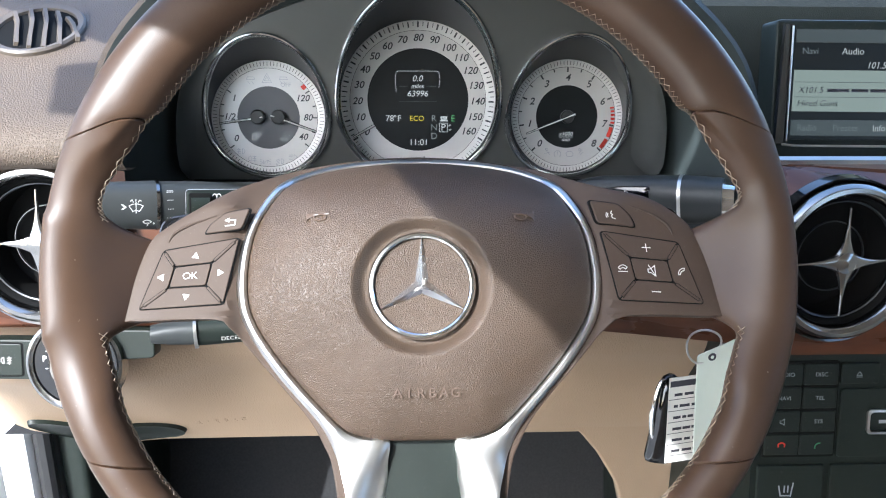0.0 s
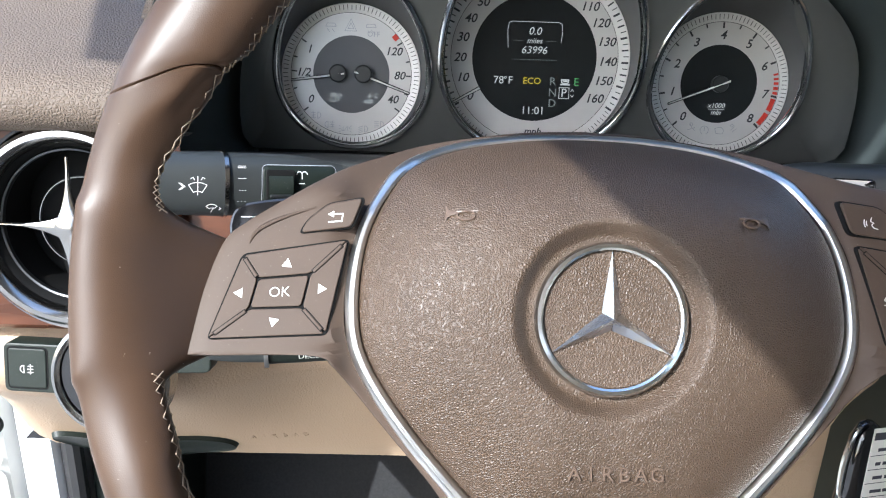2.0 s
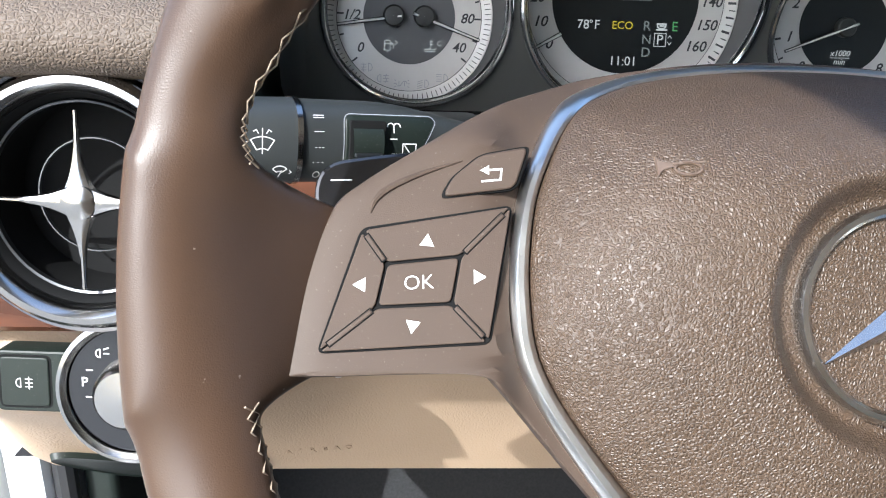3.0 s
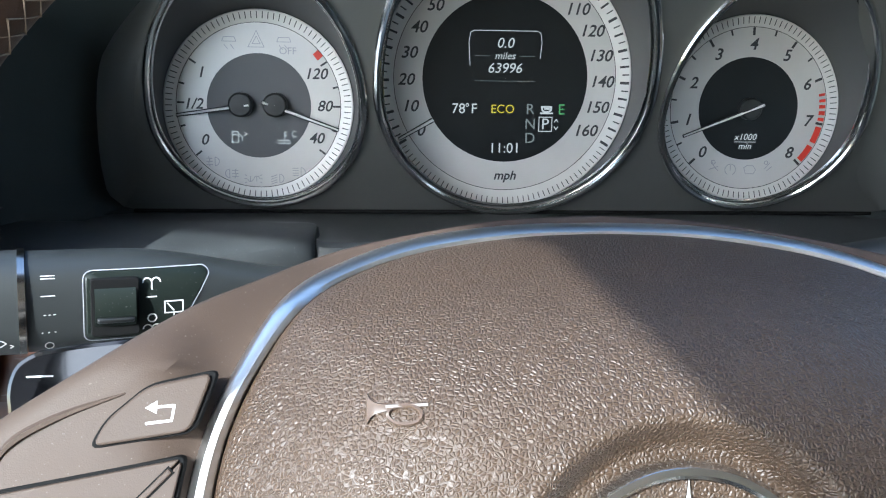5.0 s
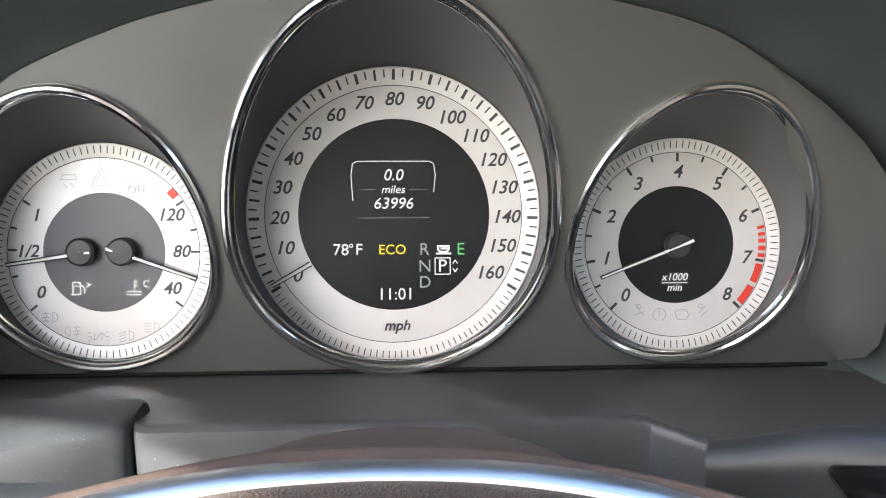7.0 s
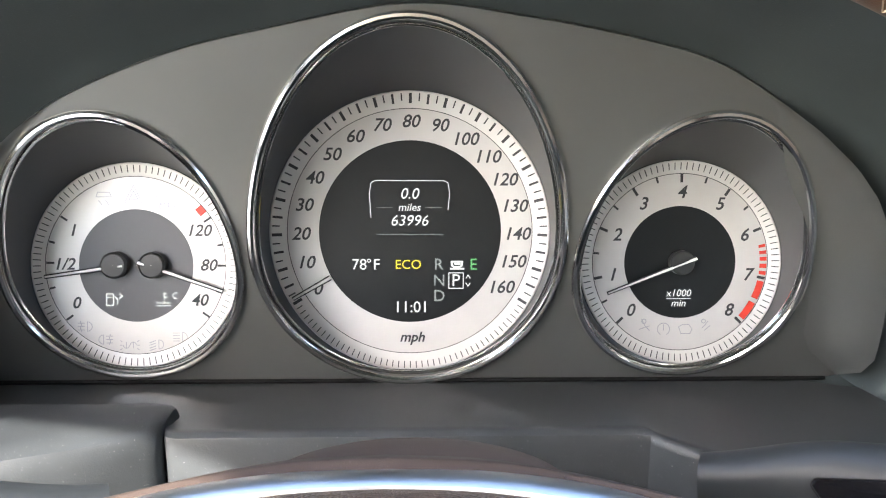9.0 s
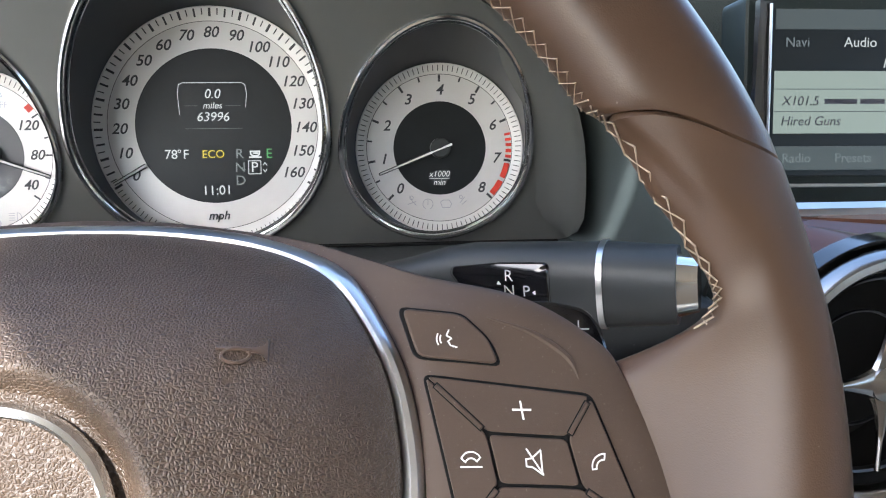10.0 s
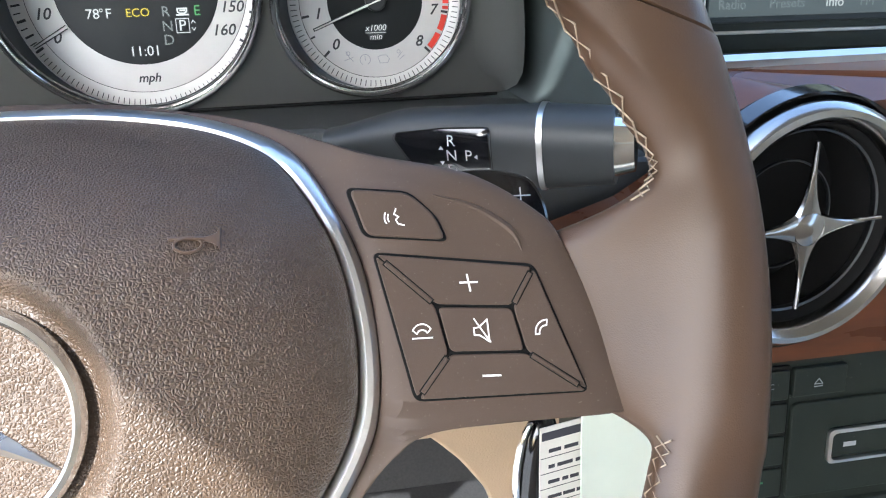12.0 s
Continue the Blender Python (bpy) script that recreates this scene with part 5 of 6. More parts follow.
def stalk_body(x0, x1, prof, sgn, n=14, sides=28):
    rings = []
    for i in range(n + 1):
        x = x0 + (x1 - x0) * i / n
        h, d = prof((x - x0) / (x1 - x0))
        rings.append([(sgn * x, h * math.copysign(abs(math.sin(q)) ** 0.75, math.sin(q)), d * math.copysign(abs(math.cos(q)) ** 0.85, math.cos(q))) for q in [2 * math.pi * j / sides for j in range(sides)]])
    return loft(rings, True, True, True)


def wrap(bm, prof, x0, x1, sgn):
    """Lays a flat drawing (x counted outwards) on the round front of a stalk's body."""
    for v in bm.verts:
        x, y = v.co.x, v.co.y
        h, d = prof(max(0.0, min(1.0, (x - x0) / (x1 - x0))))
        s = min(0.97, abs(y) / h) ** (1 / 0.75)
        v.co = Vector((sgn * x, y, v.co.z + d * math.sqrt(1 - s * s) ** 0.85))
    return bm


def wrapped_word(text, size, material, parent, x, y, lift, prof, x0, x1, sgn, name="letter"):
    ob = words(text, size, material, parent, (0, 0, 0), name)
    for v in ob.data.vertices:
        px, py = x + sgn * v.co.x, y + v.co.y
        h, d = prof(max(0.0, min(1.0, (px - x0) / (x1 - x0))))
        s = min(0.97, abs(py) / h) ** (1 / 0.75)
        v.co = Vector((sgn * px, py, lift + d * math.sqrt(1 - s * s) ** 0.85))
    return ob


ARM_L = lambda f: (0.0060 + 0.0080 * smooth01(f * 1.4), 0.007 + 0.005 * f)
CAP_L = lambda f: (0.0143 - 0.0012 * f - 0.003 * max(0, f - 0.85) / 0.15, 0.0128 - 0.0015 * f - 0.003 * max(0, f - 0.85) / 0.15)
left_stalk, LL = stalk((-0.0753, 0.1425, 0.9964), (-0.1872, 0.1004, 1.0089), "wiper_stalk", "black wiper and indicator stalk with white symbols", 10.8)
part("arm", stalk_body(0.0, 0.082, ARM_L, -1), STALK, left_stalk)
part("collar_ring", stalk_body(0.0822, 0.0840, lambda f: (0.0147, 0.0132), -1), VENT_CHROME, left_stalk)
cap = part("end_cap", stalk_body(0.0840, LL + 0.002, CAP_L, -1), STALK, left_stalk, "smooth black twist cap")


def plate_on(name, pts, lift, prof, x1, sgn, material, parent, label="", border=None):
    """A thin plate on a stalk, finely divided so that it follows the curve."""
    n = len(pts)
    mid = sum((Vector(p) for p in pts), Vector((0, 0))) / n
    rings = []
    for k in (0.05, 0.25, 0.5, 0.75, 0.95, 1.0):
        rings.append([(mid.x + (p[0] - mid.x) * k, mid.y + (p[1] - mid.y) * k, lift if k < 1 else lift - 0.0008) for p in pts])
    plate = part(name, wrap(loft(rings, True, True), prof, 0.0, x1, sgn), material, parent, label)
    if border:
        loop_pts = [Vector((mid.x + (p[0] - mid.x) * 1.0, mid.y + (p[1] - mid.y) * 1.0, lift - 0.0002)) for p in pts]
        bm = wrap(strokes([[(p.x, p.y) for p in loop_pts] + [(loop_pts[0].x, loop_pts[0].y)]], 0.00013, lift), prof, 0.0, x1, sgn)
        part("plate_outline", bm, border, plate)
    return plate


dense = lambda pts, r: [p for a, b in zip(rounded(pts, r, 5), rounded(pts, r, 5)[1:] + rounded(pts, r, 5)[:1]) for p in (a, a.lerp(b, 0.5))]
plate_on("switch_plate", dense([(0.0680, -0.0100), (0.0680, 0.0100), (0.0350, 0.0098), (0.0335, 0.0080), (0.0400, -0.0035), (0.0460, -0.0100)], 0.0028), 0.0004, ARM_L, 0.082, -1, BLACK_PLASTIC, left_stalk, "black plate with a thin pale outline", GREY_PRINT)
part("thumb_wheel_well", slab(rounded([(-0.0662, -0.0082), (-0.0535, -0.0082), (-0.0535, 0.0080), (-0.0662, 0.0080)], 0.001), 0.006, 0.0121, 0.0003), GROOVE, left_stalk, "dark slot of the thumb wheel")
part("thumb_wheel", loft([[(x, 0.0072 * math.sin(q), 0.0088 + 0.0050 * math.cos(q)) for q in [math.pi * (-0.5 + i / 12) for i in range(13)]] for x in (-0.0652, -0.0648, -0.0549, -0.0545)], False), BLACK_PLASTIC, left_stalk, "black thumb wheel")
part("wheel_edge", box(-0.0648, -0.0549, -0.0042, -0.0026, 0.0118, 0.0140, 0.0006), DARK_METAL, left_stalk)
for y in (0.0055, -0.0080):
    mk = [[(0.0500, y - 0.0014), (0.0500, y + 0.0013)], arc(0.0488, y + 0.0006, 0.0012, 20, 180, 6), arc(0.0512, y + 0.0006, 0.0012, 0, 160, 6)]
    part("wash_symbol", wrap(strokes(mk, 0.00020, 0.0006), ARM_L, 0, 0.082, -1), WHITE_PRINT, left_stalk)
part("one_symbol", wrap(strokes([[(0.0488, 0.0020), (0.0514, 0.0020)]], 0.00020, 0.0006), ARM_L, 0, 0.082, -1), WHITE_PRINT, left_stalk)
part("nought_symbol", wrap(strokes([arc(0.0500, -0.0042, 0.0012, 0, 360, 10)], 0.00020, 0.0006), ARM_L, 0, 0.082, -1), WHITE_PRINT, left_stalk)
part("rear_wiper_symbol", wrap(strokes([[(0.0415, 0.0004), (0.0465, 0.0004), (0.0465, -0.0030), (0.0415, -0.0030), (0.0415, 0.0004)], [(0.0458, -0.0002), (0.0440, -0.0024)], [(0.0440, -0.0030), (0.0440, -0.0038)]], 0.00020, 0.0006), ARM_L, 0, 0.082, -1), WHITE_PRINT, left_stalk)
for marks in ([[(0.0750, 0.0092), (0.0784, 0.0092)], [(0.0750, 0.0085), (0.0784, 0.0085)]], [[(0.0750, 0.0040), (0.0784, 0.0040)]], [[(0.0750 + 0.0012 * i, -0.0012), (0.0755 + 0.0012 * i, -0.0012)] for i in range(3)], [[(0.0750 + 0.0016 * i, -0.0062), (0.0753 + 0.0016 * i, -0.0062)] for i in range(3)], [arc(0.0767, -0.0105, 0.0011, 0, 360, 10)]):
    part("speed_mark", wrap(strokes(marks, 0.00012, 0.0003), ARM_L, 0, 0.082, -1), WHITE_PRINT, left_stalk)
wp = [arc(0.0955, -0.0052, 0.0072, 58, 122, 8), arc(0.0955, -0.0052, 0.0034, 58, 122, 6), [(0.0993, 0.0009), (0.0973, -0.0023)], [(0.0917, 0.0009), (0.0937, -0.0023)], [(0.0955, -0.0034), (0.0955, 0.0030)], [(0.0942, 0.0030), (0.0935, 0.0042), (0.0926, 0.0036)], [(0.0955, 0.0034), (0.0955, 0.0046)], [(0.0968, 0.0030), (0.0975, 0.0042), (0.0984, 0.0036)],
      [(0.1025, 0.0016), (0.1008, 0.0002), (0.1025, -0.0012)], [(0.1032, 0.0016), (0.1015, 0.0002), (0.1032, -0.0012)]]
part("wiper_symbol", wrap(strokes(wp, 0.00016, 0.0002), CAP_L, 0.084, LL + 0.002, -1), WHITE_PRINT, cap)
wp2 = [arc(0.0895, -0.0104, 0.0030, 40, 140, 6), arc(0.0895, -0.0104, 0.0012, 40, 140, 6), [(0.0918, -0.0085), (0.0904, -0.0096)], [(0.0872, -0.0085), (0.0886, -0.0096)], [(0.0895, -0.0114), (0.0888, -0.0090)], [(0.0862, -0.0090), (0.0855, -0.0095), (0.0862, -0.0100)]]
part("wiper_symbol", wrap(strokes(wp2, 0.00017, 0.0003), CAP_L, 0.084, LL + 0.002, -1), WHITE_PRINT, cap)

ARM_R = lambda f: (0.0072 + 0.0076 * smooth01(0.12 + f * 1.9), 0.007 + 0.005 * f)
right_stalk, RL = stalk((0.088, 0.1535, 0.9965), (0.1885, 0.1035, 1.0100), "gear_selector_stalk", "black gear selector stalk with chrome end button", 0)
part("arm", stalk_body(0.0, 0.0815, ARM_R, 1), STALK, right_stalk)
part("collar_ring", stalk_body(0.0815, 0.0835, lambda f: (0.0153, 0.0134), 1), SATIN, right_stalk)
part("end_cap", stalk_body(0.0835, RL - 0.006, lambda f: (0.0148 - 0.0016 * f, 0.0128 - 0.001 * f), 1), STALK, right_stalk)
part("end_button", stalk_body(RL - 0.006, RL + 0.0005, lambda f: (0.0105 - 0.0015 * f, 0.0100 - 0.002 * f), 1), CHROME, right_stalk, "chrome park button")
plate = plate_on("selector_plate", dense([(0.0300, 0.0085), (0.0290, 0.0066), (0.0390, -0.0085), (0.0450, -0.0108), (0.0655, -0.0108), (0.0655, 0.0104), (0.0480, 0.0102)], 0.0022), 0.0005, ARM_R, 0.0815, 1, GLOSS_BLACK, right_stalk, "glossy black plate with pale letters", GROOVE)
for t, x, y in (("R", 0.0510, 0.0058), ("N", 0.0510, 0.0005), ("D", 0.0510, -0.0048), ("P", 0.0572, 0.0005)):
    wrapped_word(t, 0.0056, WHITE_PRINT, plate, x, y, 0.0007, ARM_R, 0, 0.0815, 1)
for pts in ([(0.0592, 0.0002), (0.0605, 0.0011), (0.0605, -0.0007)], [(0.0464, 0.0028), (0.0482, 0.0028), (0.0473, 0.0041)], [(0.0464, -0.0016), (0.0482, -0.0016), (0.0473, -0.0029)]):
    bm = bmesh.new()
    bm.faces.new([bm.verts.new((x, y, 0.0007)) for x, y in pts])
    part("arrow_mark", wrap(bm, ARM_R, 0, 0.0815, 1), WHITE_PRINT, plate)
ARM_C = lambda f: (0.0090, 0.0088)
cruise, CL = stalk((-0.055, 0.136, 0.9195), (-0.166, 0.119, 0.9185), "cruise_control_stalk", "black cruise control stalk with silver ring", -10)
part("arm", stalk_body(0.0, 0.084, ARM_C, -1), BLACK_PLASTIC, cruise)
part("collar_ring", stalk_body(0.084, 0.086, lambda f: (0.0105, 0.0105), -1), SATIN, cruise)
part("end_cap", stalk_body(0.086, CL, lambda f: (0.0080 - 0.0030 * f * f, 0.0080 - 0.002 * f), -1), STALK, cruise)
wrapped_word("DECEL", 0.0042, WHITE_PRINT, cruise, 0.0635, -0.0015, 0.0003, ARM_C, 0, 0.084, -1, "lettering")

# ---- centre console ----
display = thing("centre_display", frame_at((0.333, 0.243, 1.052), 12, -2), "dashboard display with radio menu in a chrome-edged frame", "display screen")
part("housing", slab(rounded([(-0.068, -0.052), (0.20, -0.052), (0.20, 0.050), (-0.068, 0.050)], 0.004), -0.03, -0.002, 0.002), BLACK_PLASTIC, display)
part("screen", slab([(-0.0545, -0.037), (0.17, -0.037), (0.17, 0.043), (-0.0545, 0.043)], -0.002, 0.0, 0.0003), SCREEN_DARK, display)
part("frame_edge", loft([[(-0.066, -0.040, 0.004), (-0.0555, -0.040, 0.0005), (-0.0555, 0.046, 0.0005), (-0.064, 0.046, 0.006)], [(-0.067, -0.040, 0.002), (-0.0555, -0.040, -0.004), (-0.0555, 0.046, -0.004), (-0.065, 0.046, 0.003)]], True, True, True), GLOSS_BLACK, display, "gloss black side frame")
part("frame_line", tube([(-0.0570, -0.038, 0.0022), (-0.0570, 0.045, 0.0025)], 0.0008, 6), SATIN, display, "thin polished line along the frame")
part("frame_line", tube([(-0.060, -0.0405, 0.0020), (-0.050, -0.0415, 0.0020), (0.18, -0.0415, 0.0020)], 0.0009, 6), SATIN, display)
for y0, y1, m in ((0.0335, 0.043, SCREEN_BAR), (-0.0163, 0.0137, SCREEN_PALE), (-0.034, -0.0225, SCREEN_BAR)):
    part("screen_field", slab([(-0.0535, y0), (0.17, y0), (0.17, y1), (-0.0535, y1)], 0.0, 0.0004, 0.0001), m, display)
part("screen_line", strokes([[(-0.0535, 0.0050), (0.17, 0.0050)]], 0.0002, 0.0005), SCREEN_BAR, display)
part("screen_line", strokes([[(-0.0535, -0.0058), (0.17, -0.0058)]], 0.0002, 0.0005), SCREEN_BAR, display)
words("Navi", 0.0066, SCREEN_DIM, display, (-0.0425, 0.0272, 0.0005), "screen_text")
words("Audio", 0.0068, SCREEN_TEXT, display, (-0.0110, 0.0272, 0.0005), "screen_text")
words("101.5", 0.0066, SCREEN_TEXT, display, (0.0070, 0.0172, 0.0005), "screen_text", 0.2)
words("X101.5", 0.0064, INK, display, (-0.0405, -0.0009, 0.0006), "screen_text", 0.2)
for x0, x1 in ((-0.0275, -0.0125), (-0.0095, 0.0015), (0.0045, 0.0220)):
    part("name_bar", strokes([[(x0, -0.0009), (x1, -0.0009)]], 0.0012, 0.0006), INK, display)
words("Hired Guns", 0.0064, INK, display, (-0.0350, -0.0105, 0.0006), "screen_text", 0.2)
for t, x, m in (("Radio", -0.0415, SCREEN_DIM), ("Presets", -0.0127, SCREEN_DIM), ("Info", 0.0125, SCREEN_TEXT), ("FM", 0.030, SCREEN_DIM)):
    words(t, 0.0064, m, display, (x, -0.0284, 0.0006), "screen_text")

structure("silver_strip", sweep([(0.168, 1.0205), (0.163, 1.0192), (0.163, 1.0160), (0.168, 1.0145)], 0.215, 0.62, 8), SATIN, "satin silver strip under the display")
structure("wood_trim_centre", plate_with_holes([(0.118, 0.906), (0.228, 0.906), (0.232, 0.9002), (0.62, 0.9002), (0.62, 1.0165), (0.232, 1.0165), (0.222, 0.990), (0.205, 0.966), (0.170, 0.955), (0.118, 0.950)], [(0.2695, 0.9655, 0.0490), (0.395, 0.9655, 0.0490)], lambda x, z: (x, 0.1445 + 0.19 * (z - 0.906) - 0.0275 * smooth01((x - 0.205) / 0.025) * (z < 1.0155), z)), WOOD, "glossy burr walnut trim round the centre vents")
structure("centre_stack", sweep([(0.20, 0.9045), (0.1330, 0.9035), (0.1290, 0.9015), (0.1272, 0.8980), (0.1245, 0.8840), (0.1077, 0.800), (0.0980, 0.752), (0.0760, 0.700), (0.0300, 0.640), (0.0300, 0.50)], 0.228, 0.62, 6), BLACK_PLASTIC, "black centre console face")

structure("stack_side", loft([[(x, y, z) for y, z in ((0.26, 0.9045), (0.1345, 0.9025), (0.1290, 0.8980), (0.1250, 0.880), (0.1085, 0.800), (0.0990, 0.752), (0.0770, 0.700), (0.031, 0.640), (0.031, 0.50), (0.26, 0.50))] for x in (0.2285, 0.232)], True, True, True), BLACK_PLASTIC, "black side of the centre console face")
STACK = frame_at((0.2976, 0.1229, 0.8821), 11.3)
keys = thing("console_keypad", STACK, "black console keypad with small pale lettering", "control panel")


def key_at(x, y, w, h, text="", size=0.0040, name="key"):
    k = part(name, slab(rounded([(x - w / 2, y - h / 2), (x + w / 2, y - h / 2), (x + w / 2, y + h / 2), (x - w / 2, y + h / 2)], 0.0012), -0.006, 0.0016, 0.0006), BLACK_PLASTIC, keys)
    if text:
        words(text, size, GREY_PRINT, k, (x, y, 0.0018))
    return k


part("key_bed", slab(rounded([(-0.0635, -0.0585), (-0.0130, -0.0585), (-0.0130, 0.0090), (-0.0635, 0.0090)], 0.002), -0.006, 0.0003, 0.0003), GROOVE, keys, "dark gaps between the keys")
row = []
for j, (a, b) in enumerate((("RADIO", "DISC"), ("NAVI", "TEL"), ("", "SYS"), ("", ""))):
    row.append((key_at(-0.0505, -0.0164 * j, 0.0236, 0.0146, a), key_at(-0.0260, -0.0164 * j, 0.0236, 0.0146, b)))
haz = key_at(0.0010, 0.0004, 0.0262, 0.0140)
part("eject_symbol", strokes([[(-0.0020, -0.0008), (0.0, 0.0018), (0.0020, -0.0008), (-0.0020, -0.0008)], [(-0.0020, -0.0020), (0.0020, -0.0020)]], 0.0002, 0.0018), GREY_PRINT, haz)
yk = -0.0164 * 3
part("phone_symbol", strokes([arc(-0.0505, yk - 0.001, 0.0026, 30, 150, 8), [(-0.0528, yk + 0.0004), (-0.0526, yk - 0.0012)], [(-0.0482, yk + 0.0004), (-0.0484, yk - 0.0012)]], 0.0005, 0.0018), RED_PRINT, row[3][0], "red hang-up symbol")
part("phone_symbol", strokes([arc(-0.0243, yk - 0.002, 0.0030, 80, 190, 8)], 0.0005, 0.0018), mat("green_print", (0.06, 0.25, 0.12), 0.5), row[3][1], "green call symbol")
ys = -0.0328
part("speaker_symbol", strokes([[(-0.0525, ys + 0.0008), (-0.0525, ys - 0.0008), (-0.0513, ys - 0.0008), (-0.0495, ys - 0.0022), (-0.0495, ys + 0.0022), (-0.0513, ys + 0.0008), (-0.0525, ys + 0.0008)]], 0.0002, 0.0018), GREY_PRINT, row[2][0])
y0, y1 = -0.0418, -0.0250
part("drawer_face", slab(rounded([(-0.0110, -0.0590), (0.0900, -0.0590), (0.0900, -0.0105), (-0.0110, -0.0105)], 0.003), -0.006, 0.0006, 0.0006), BLACK_PLASTIC, keys)
lk = part("drawer_frame", loft([[(x, y, z) for x, y in rounded([(0.0075 - g, y0 - g), (0.085, y0 - g), (0.085, y1 + g), (0.0075 - g, y1 + g)], 0.003)] for g, z in ((0.0, 0.001), (0.0002, 0.0032), (-0.0014, 0.0036), (-0.0018, 0.001))]), SATIN, keys, "rounded satin metal frame")
part("drawer_key", slab(rounded([(0.0095, y0 + 0.0020), (0.082, y0 + 0.0020), (0.082, y1 - 0.0020), (0.0095, y1 - 0.0020)], 0.002), -0.002, 0.0018, 0.0006), BLACK_PLASTIC, lk)
part("key_mark", strokes([[(0.0165, -0.0335), (0.0215, -0.0335)]], 0.0012, 0.0020), GREY_PRINT, lk)
seatk = key_at(-0.0425, -0.0790, 0.046, 0.030)
ss = lambda pts: [(x - 0.0035, y + 0.0115) for x, y in pts]
part("seat_symbol", strokes([ss([(-0.047, -0.090), (-0.0455, -0.097), (-0.0395, -0.097)]), ss([(-0.0385, -0.0975), (-0.0370, -0.088)]), ss([(-0.0430, -0.0945), (-0.0430, -0.090)]), ss([(-0.0405, -0.0945), (-0.0405, -0.090)])], 0.0005, 0.0018), GREY_PRINT, seatk)
key_at(0.0180, -0.0790, 0.066, 0.030)

# ---- key with tags in the ignition ----
HOLE = Vector((0.187, 0.102, 0.907))
card = thing("key_tag", Matrix.Translation(HOLE) @ Matrix.Rotation(radians(8), 4, "Z") @ Matrix.Rotation(radians(90), 4, "X") @ Matrix.Rotation(radians(3), 4, "Z"), "pale green card tag hanging from the ignition key", "key tag")
part("card", slab(rounded([(-0.008, -0.075), (0.024, -0.075), (0.024, 0.013), (-0.010, 0.002)], 0.002), -0.0005, 0.0005, 0.0002), PAPER, card)
part("eyelet", lathe([(0.0012, 0.0008), (0.0026, 0.0008), (0.0028, 0.0004)], 20), INK, card)
lab = part("paper_label", slab([(-0.026, -0.078), (0.004, -0.078), (0.004, -0.014), (-0.026, -0.014)], -0.004, -0.0034, 0.0001), PAPER_W, card, "white paper label with dark handwritten bars")
rnd = random.Random(5)
part("label_bars", strokes([[(-0.024, -0.0185), (-0.002, -0.0185)]], 0.0022, -0.0033), INK, lab)
lines = []
for j in range(6):
    y = -0.027 - 0.0085 * j
    lines.append([(-0.0255, y - 0.003), (0.004, y - 0.003)])
    x = -0.022
    while x < 0.0:
        w = rnd.uniform(0.0025, 0.007)
        for o in (-0.0004, 0.0000, 0.0004, 0.0008, 0.0012):
            lines.append([(x, y + o), (x + w, y + o)])
        x += w + rnd.uniform(0.0008, 0.002)
part("handwriting", strokes(lines, 0.00022, -0.0033), INK, lab, "dark bars and ruled lines")
part("wire_ring", tube([Vector((-0.006 + 0.0115 * math.cos(q), 0.008 + 0.0115 * math.sin(q), 0.002 * math.sin(2 * q))) for q in [2 * math.pi * i / 40 for i in range(40)]], 0.0007, 6, True), SATIN, card)
key = thing("ignition_key", frame_at((0.1655, 0.114, 0.862), 10, 0, -6), "black and chrome ignition key fob", "car key")
fob_rings = []
for y, w, d in ((0.0245, 0.0020, 0.002), (0.0225, 0.0052, 0.004), (0.0150, 0.0082, 0.006), (0.0, 0.0092, 0.0066), (-0.0120, 0.0086, 0.0064), (-0.0210, 0.0092, 0.0060), (-0.0330, 0.0098, 0.0056), (-0.0365, 0.0084, 0.0044), (-0.0375, 0.0050, 0.002)):
    fob_rings.append([(w * math.cos(q), y, d * math.sin(q)) for q in [2 * math.pi * i / 24 for i in range(24)]])
part("fob", loft(fob_rings, True, True, True), GLOSS_BLACK, key)
part("fob_edge", tube([(-0.0042 - 0.0054 * math.cos(q * 0.9), 0.0215 * math.sin(q), 0.0030) for q in [math.pi * (-0.5 + i / 24) for i in range(25)]], [0.0006 + 0.0012 * math.sin(math.pi * i / 24) for i in range(25)], 8), CHROME, key, "curved chrome edge")

# ---- footwell, sill and the world outside the open door ----
structure("footwell", loft([[(x, y, z) for y, z in ((0.300, 0.735), (0.55, 0.70), (0.75, 0.45), (0.70, 0.30), (-0.60, 0.25))] for x in (-0.36, 0.30)], False), CARPET, "black footwell carpet")
structure("console_side", box(0.30, 0.32, 0.15, 0.9, 0.25, 0.90, 0.004), BLACK_PLASTIC, "black side of the centre console")
structure("door_sill", loft([[(x, y, z) for x, z in ((-0.36, 0.26), (-0.385, 0.30), (-0.43, 0.32), (-0.50, 0.31), (-0.54, 0.20))] for y in (-1.0, 0.75)], False), WHITE_PAINT, "white painted door sill")
structure("door_pillar", loft([[(x, y, z) for x, y in ((-0.397, 0.52), (-0.401, 0.431), (-0.4045, 0.4245), (-0.4265, 0.4190), (-0.4320, 0.4225), (-0.45, 0.60))] for z in (0.25, 1.05)], False), WHITE_PAINT, "white painted front door pillar")
structure("door_seal", tube([(-0.391, 0.437, 0.25), (-0.391, 0.437, 0.90), (-0.393, 0.46, 1.04)], 0.010, 10), RUBBER, "black rubber door seal")
structure("kick_panel", box(-0.381, -0.352, 0.445, 0.75, 0.25, 0.87, 0.008), BLACK_PLASTIC, "black plastic kick panel")
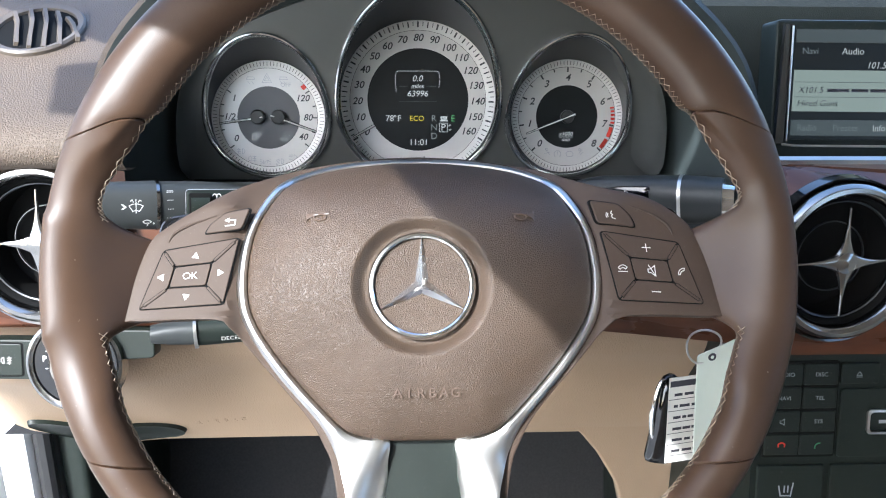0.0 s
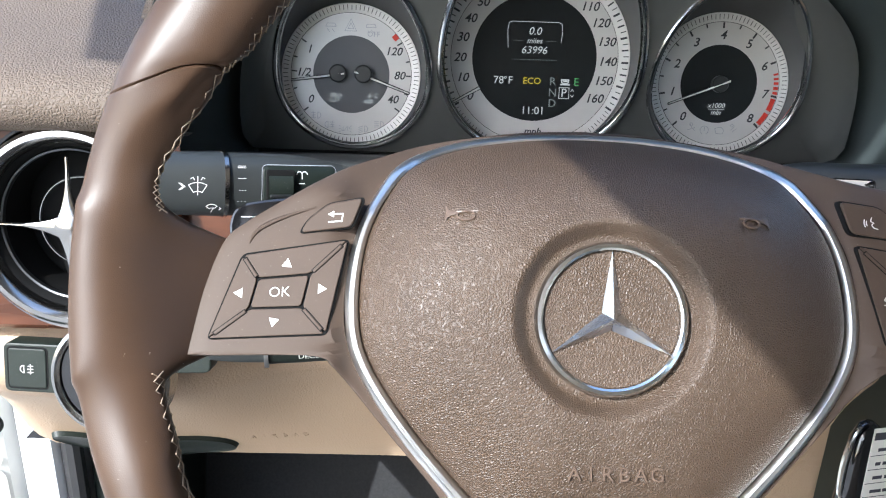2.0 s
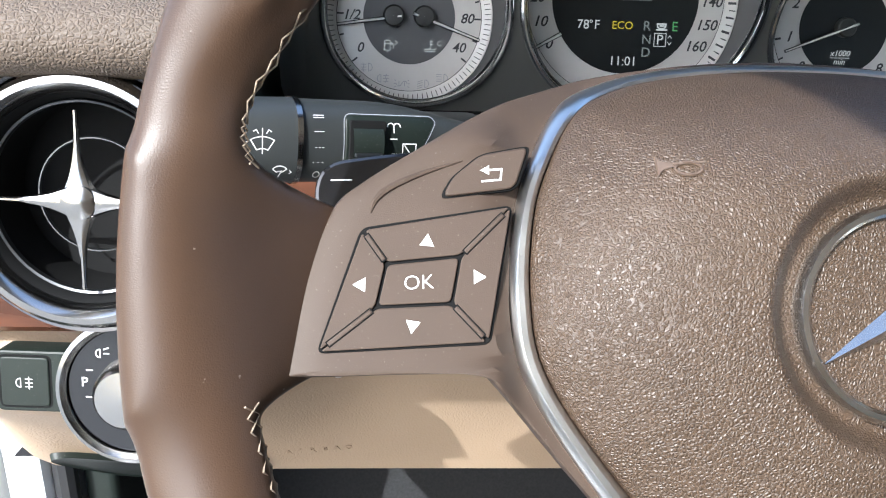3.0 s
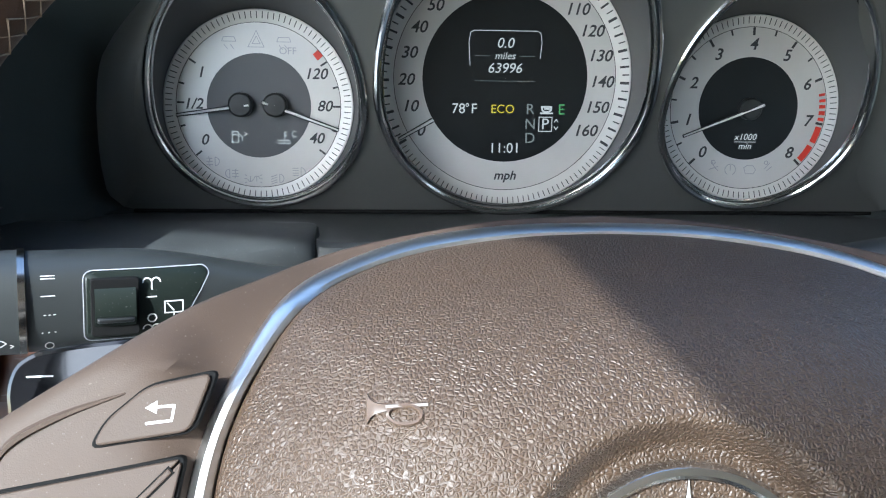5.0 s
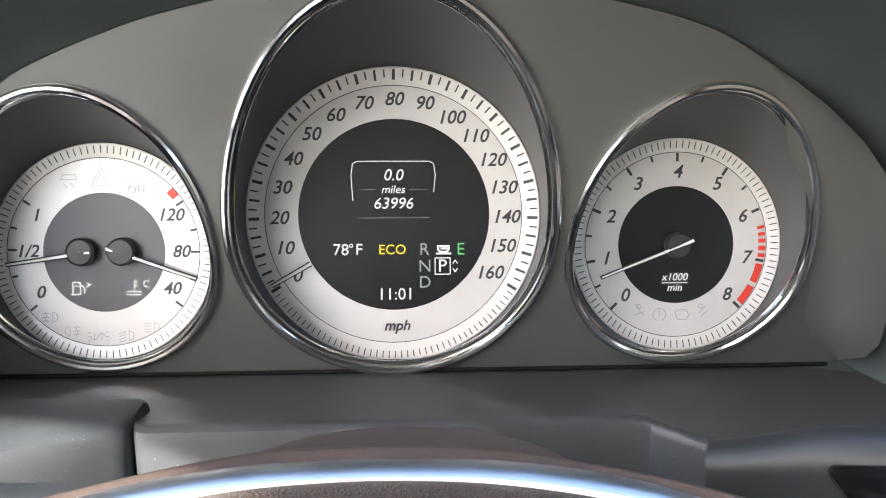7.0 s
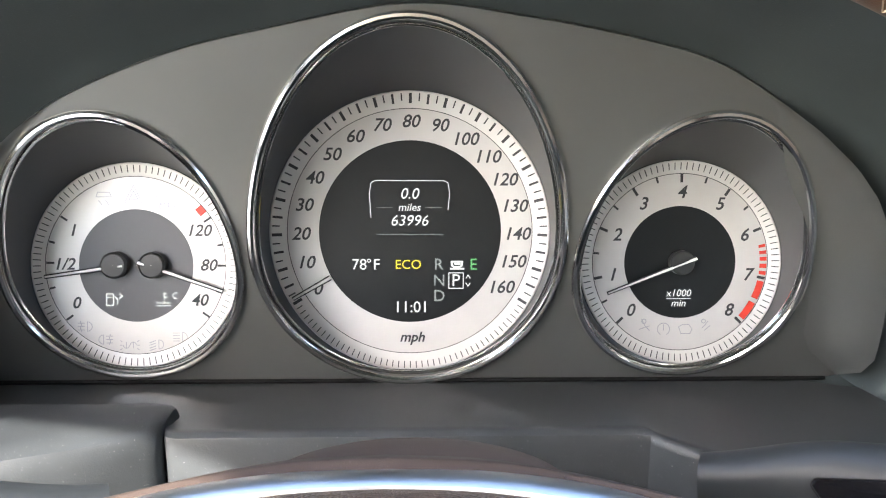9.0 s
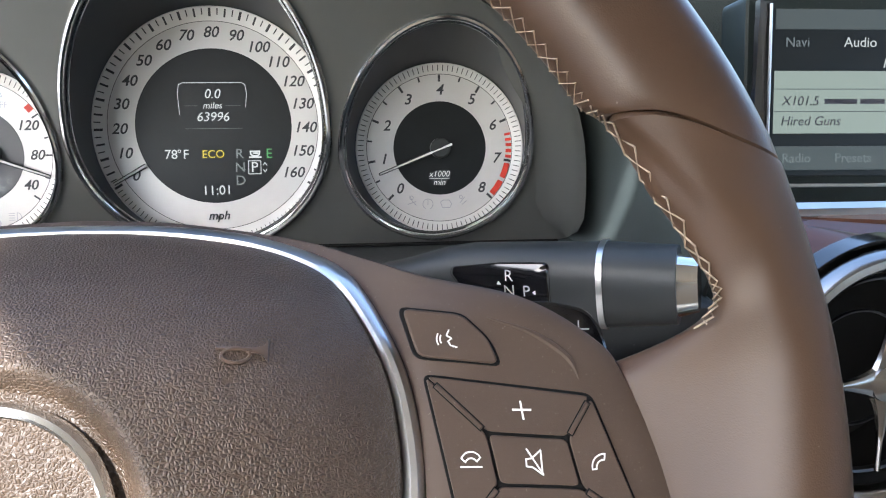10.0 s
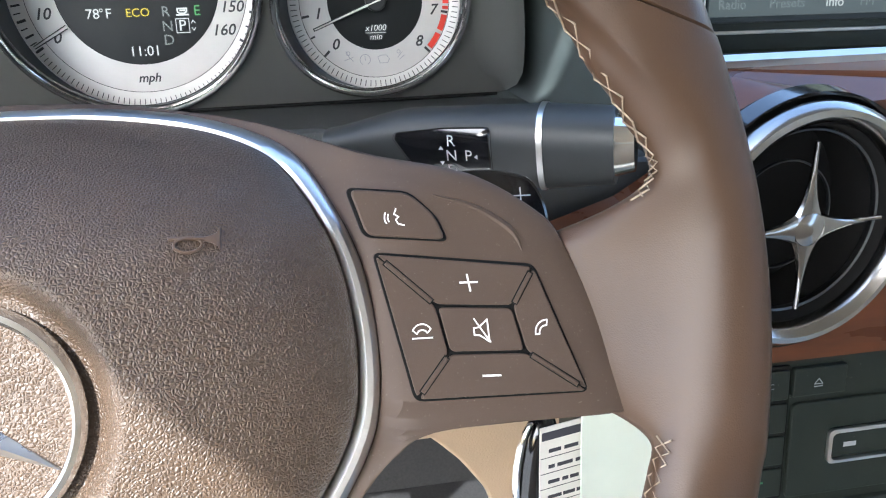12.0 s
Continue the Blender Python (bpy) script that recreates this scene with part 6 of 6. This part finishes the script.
door = thing("car_door", frame_at((-0.535, 0.43, 0.72), 0, 12), "open car door with grey trim and a pale pocket", "car door")
part("door_trim", slab(rounded([(-0.9, -0.42), (0.08, -0.42), (0.08, 0.30), (-0.9, 0.30)], 0.05), -0.06, 0.0, 0.012), mat("grey_door_trim", (0.36, 0.36, 0.34), 0.6, vary=0.1, vscale=20), door)
# closed dark disc on the trim; its colour gives the shade of a hole
part("latch_hole_disc", lathe([(0.0001, 0.002), (0.0085, 0.002), (0.0105, 0.0035), (0.0125, 0.001)], 32), GROOVE, door, "dark disc standing for the shaded round hole").matrix_local = Matrix.Translation((0.068, -0.072, 0.0))
pale = mat("pale_pocket_plastic", (0.55, 0.54, 0.50), 0.5, vary=0.06)
part("door_pocket", loft([[(x, y, z) for x, y in rounded([(-0.16, -0.26 - g), (0.070 + g, -0.26 - g), (0.070 + g, -0.128 + g), (-0.16, -0.112 + g)], 0.014)] for g, z in ((0.004, 0.0), (0.002, 0.016), (0.0, 0.024), (-0.010, 0.026), (-0.014, 0.010))], True, False, True), pale, door, "pale moulded pocket")
part("trim_rib", tube([(-0.20, -0.098, 0.001), (0.0, -0.100, 0.002), (0.045, -0.104, 0.002), (0.072, -0.116, 0.0)], 0.0035, 8), pale, door)

structure("ground", loft([[(x, y, 0.0) for x in (-60, -10, -2, 10, 60)] for y in (-60, -5, 5, 60)], False), CONCRETE, "pale grey concrete ground")

# unseen cabin shell, added to shade the dashboard
# roof outline cut to fit the wanted shadow edges, lobe over the door included
ROOF_SHADE = [(-0.285, -1.9), (1.15, -1.9), (1.15, 0.25), (0.60, 0.22), (0.30, 0.14), (0.10, 0.02), (-0.15, -0.06), (-0.30, -0.10), (-0.45, -0.115), (-0.54, -0.138), (-0.545, -0.212), (-0.447, -0.237), (-0.338, -0.318), (-0.310, -0.449)]
# invented slit in the roof that lets a strip of sun onto the hood
SUN_SLIT = [(-0.265, -0.1955), (-0.263, -0.1985), (-0.244, -0.2110), (-0.222, -0.2135), (-0.200, -0.2125), (-0.178, -0.2060), (-0.145, -0.1925), (-0.116, -0.1720), (-0.116, -0.1650), (-0.150, -0.1810), (-0.175, -0.1925), (-0.193, -0.1970), (-0.237, -0.1960)]
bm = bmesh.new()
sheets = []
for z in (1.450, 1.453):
    loops = [[bm.verts.new((x, y, z)) for x, y in pts] for pts in (ROOF_SHADE, SUN_SLIT)]
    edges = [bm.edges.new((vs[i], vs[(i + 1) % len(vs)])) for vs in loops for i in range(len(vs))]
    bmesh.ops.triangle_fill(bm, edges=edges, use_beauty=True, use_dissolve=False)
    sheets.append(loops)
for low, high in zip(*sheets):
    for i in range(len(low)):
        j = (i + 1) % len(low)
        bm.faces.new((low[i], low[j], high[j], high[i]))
structure("roof_shade", bm, HEADLINER, "unseen beige roof sheet, cut and slit to shape the sunlight")
structure("front_pillar", loft([[(c.x + a, c.y + e, c.z + b) for a, e, b in ((-0.06, 0.0, 0.0), (0.02, -0.015, 0.0), (0.05, 0.02, 0.04), (-0.06, 0.03, 0.05))] for c in (Vector((-0.340, -0.200, 1.45)), Vector((-0.440, 0.220, 1.26)), Vector((-0.55, 0.64, 1.07)))], True, True, True), HEADLINER, "beige windscreen pillar")
structure("cabin_right", box(1.10, 1.13, -1.9, 0.9, 0.2, 1.27, 0.01), HEADLINER, "far side of the cabin")
structure("cabin_rear", box(-0.40, 1.15, -1.95, -1.90, 0.2, 1.50, 0.01), HEADLINER, "rear of the cabin")
structure("seat_row", box(-0.30, 1.05, -0.95, -0.75, 0.3, 1.10, 0.05), CREAM, "cream seat backs behind the camera")
structure("bulkhead", box(-0.50, 1.15, 0.80, 0.86, 0.2, 1.085, 0.01), BLACK_PLASTIC, "bulkhead under the windscreen")
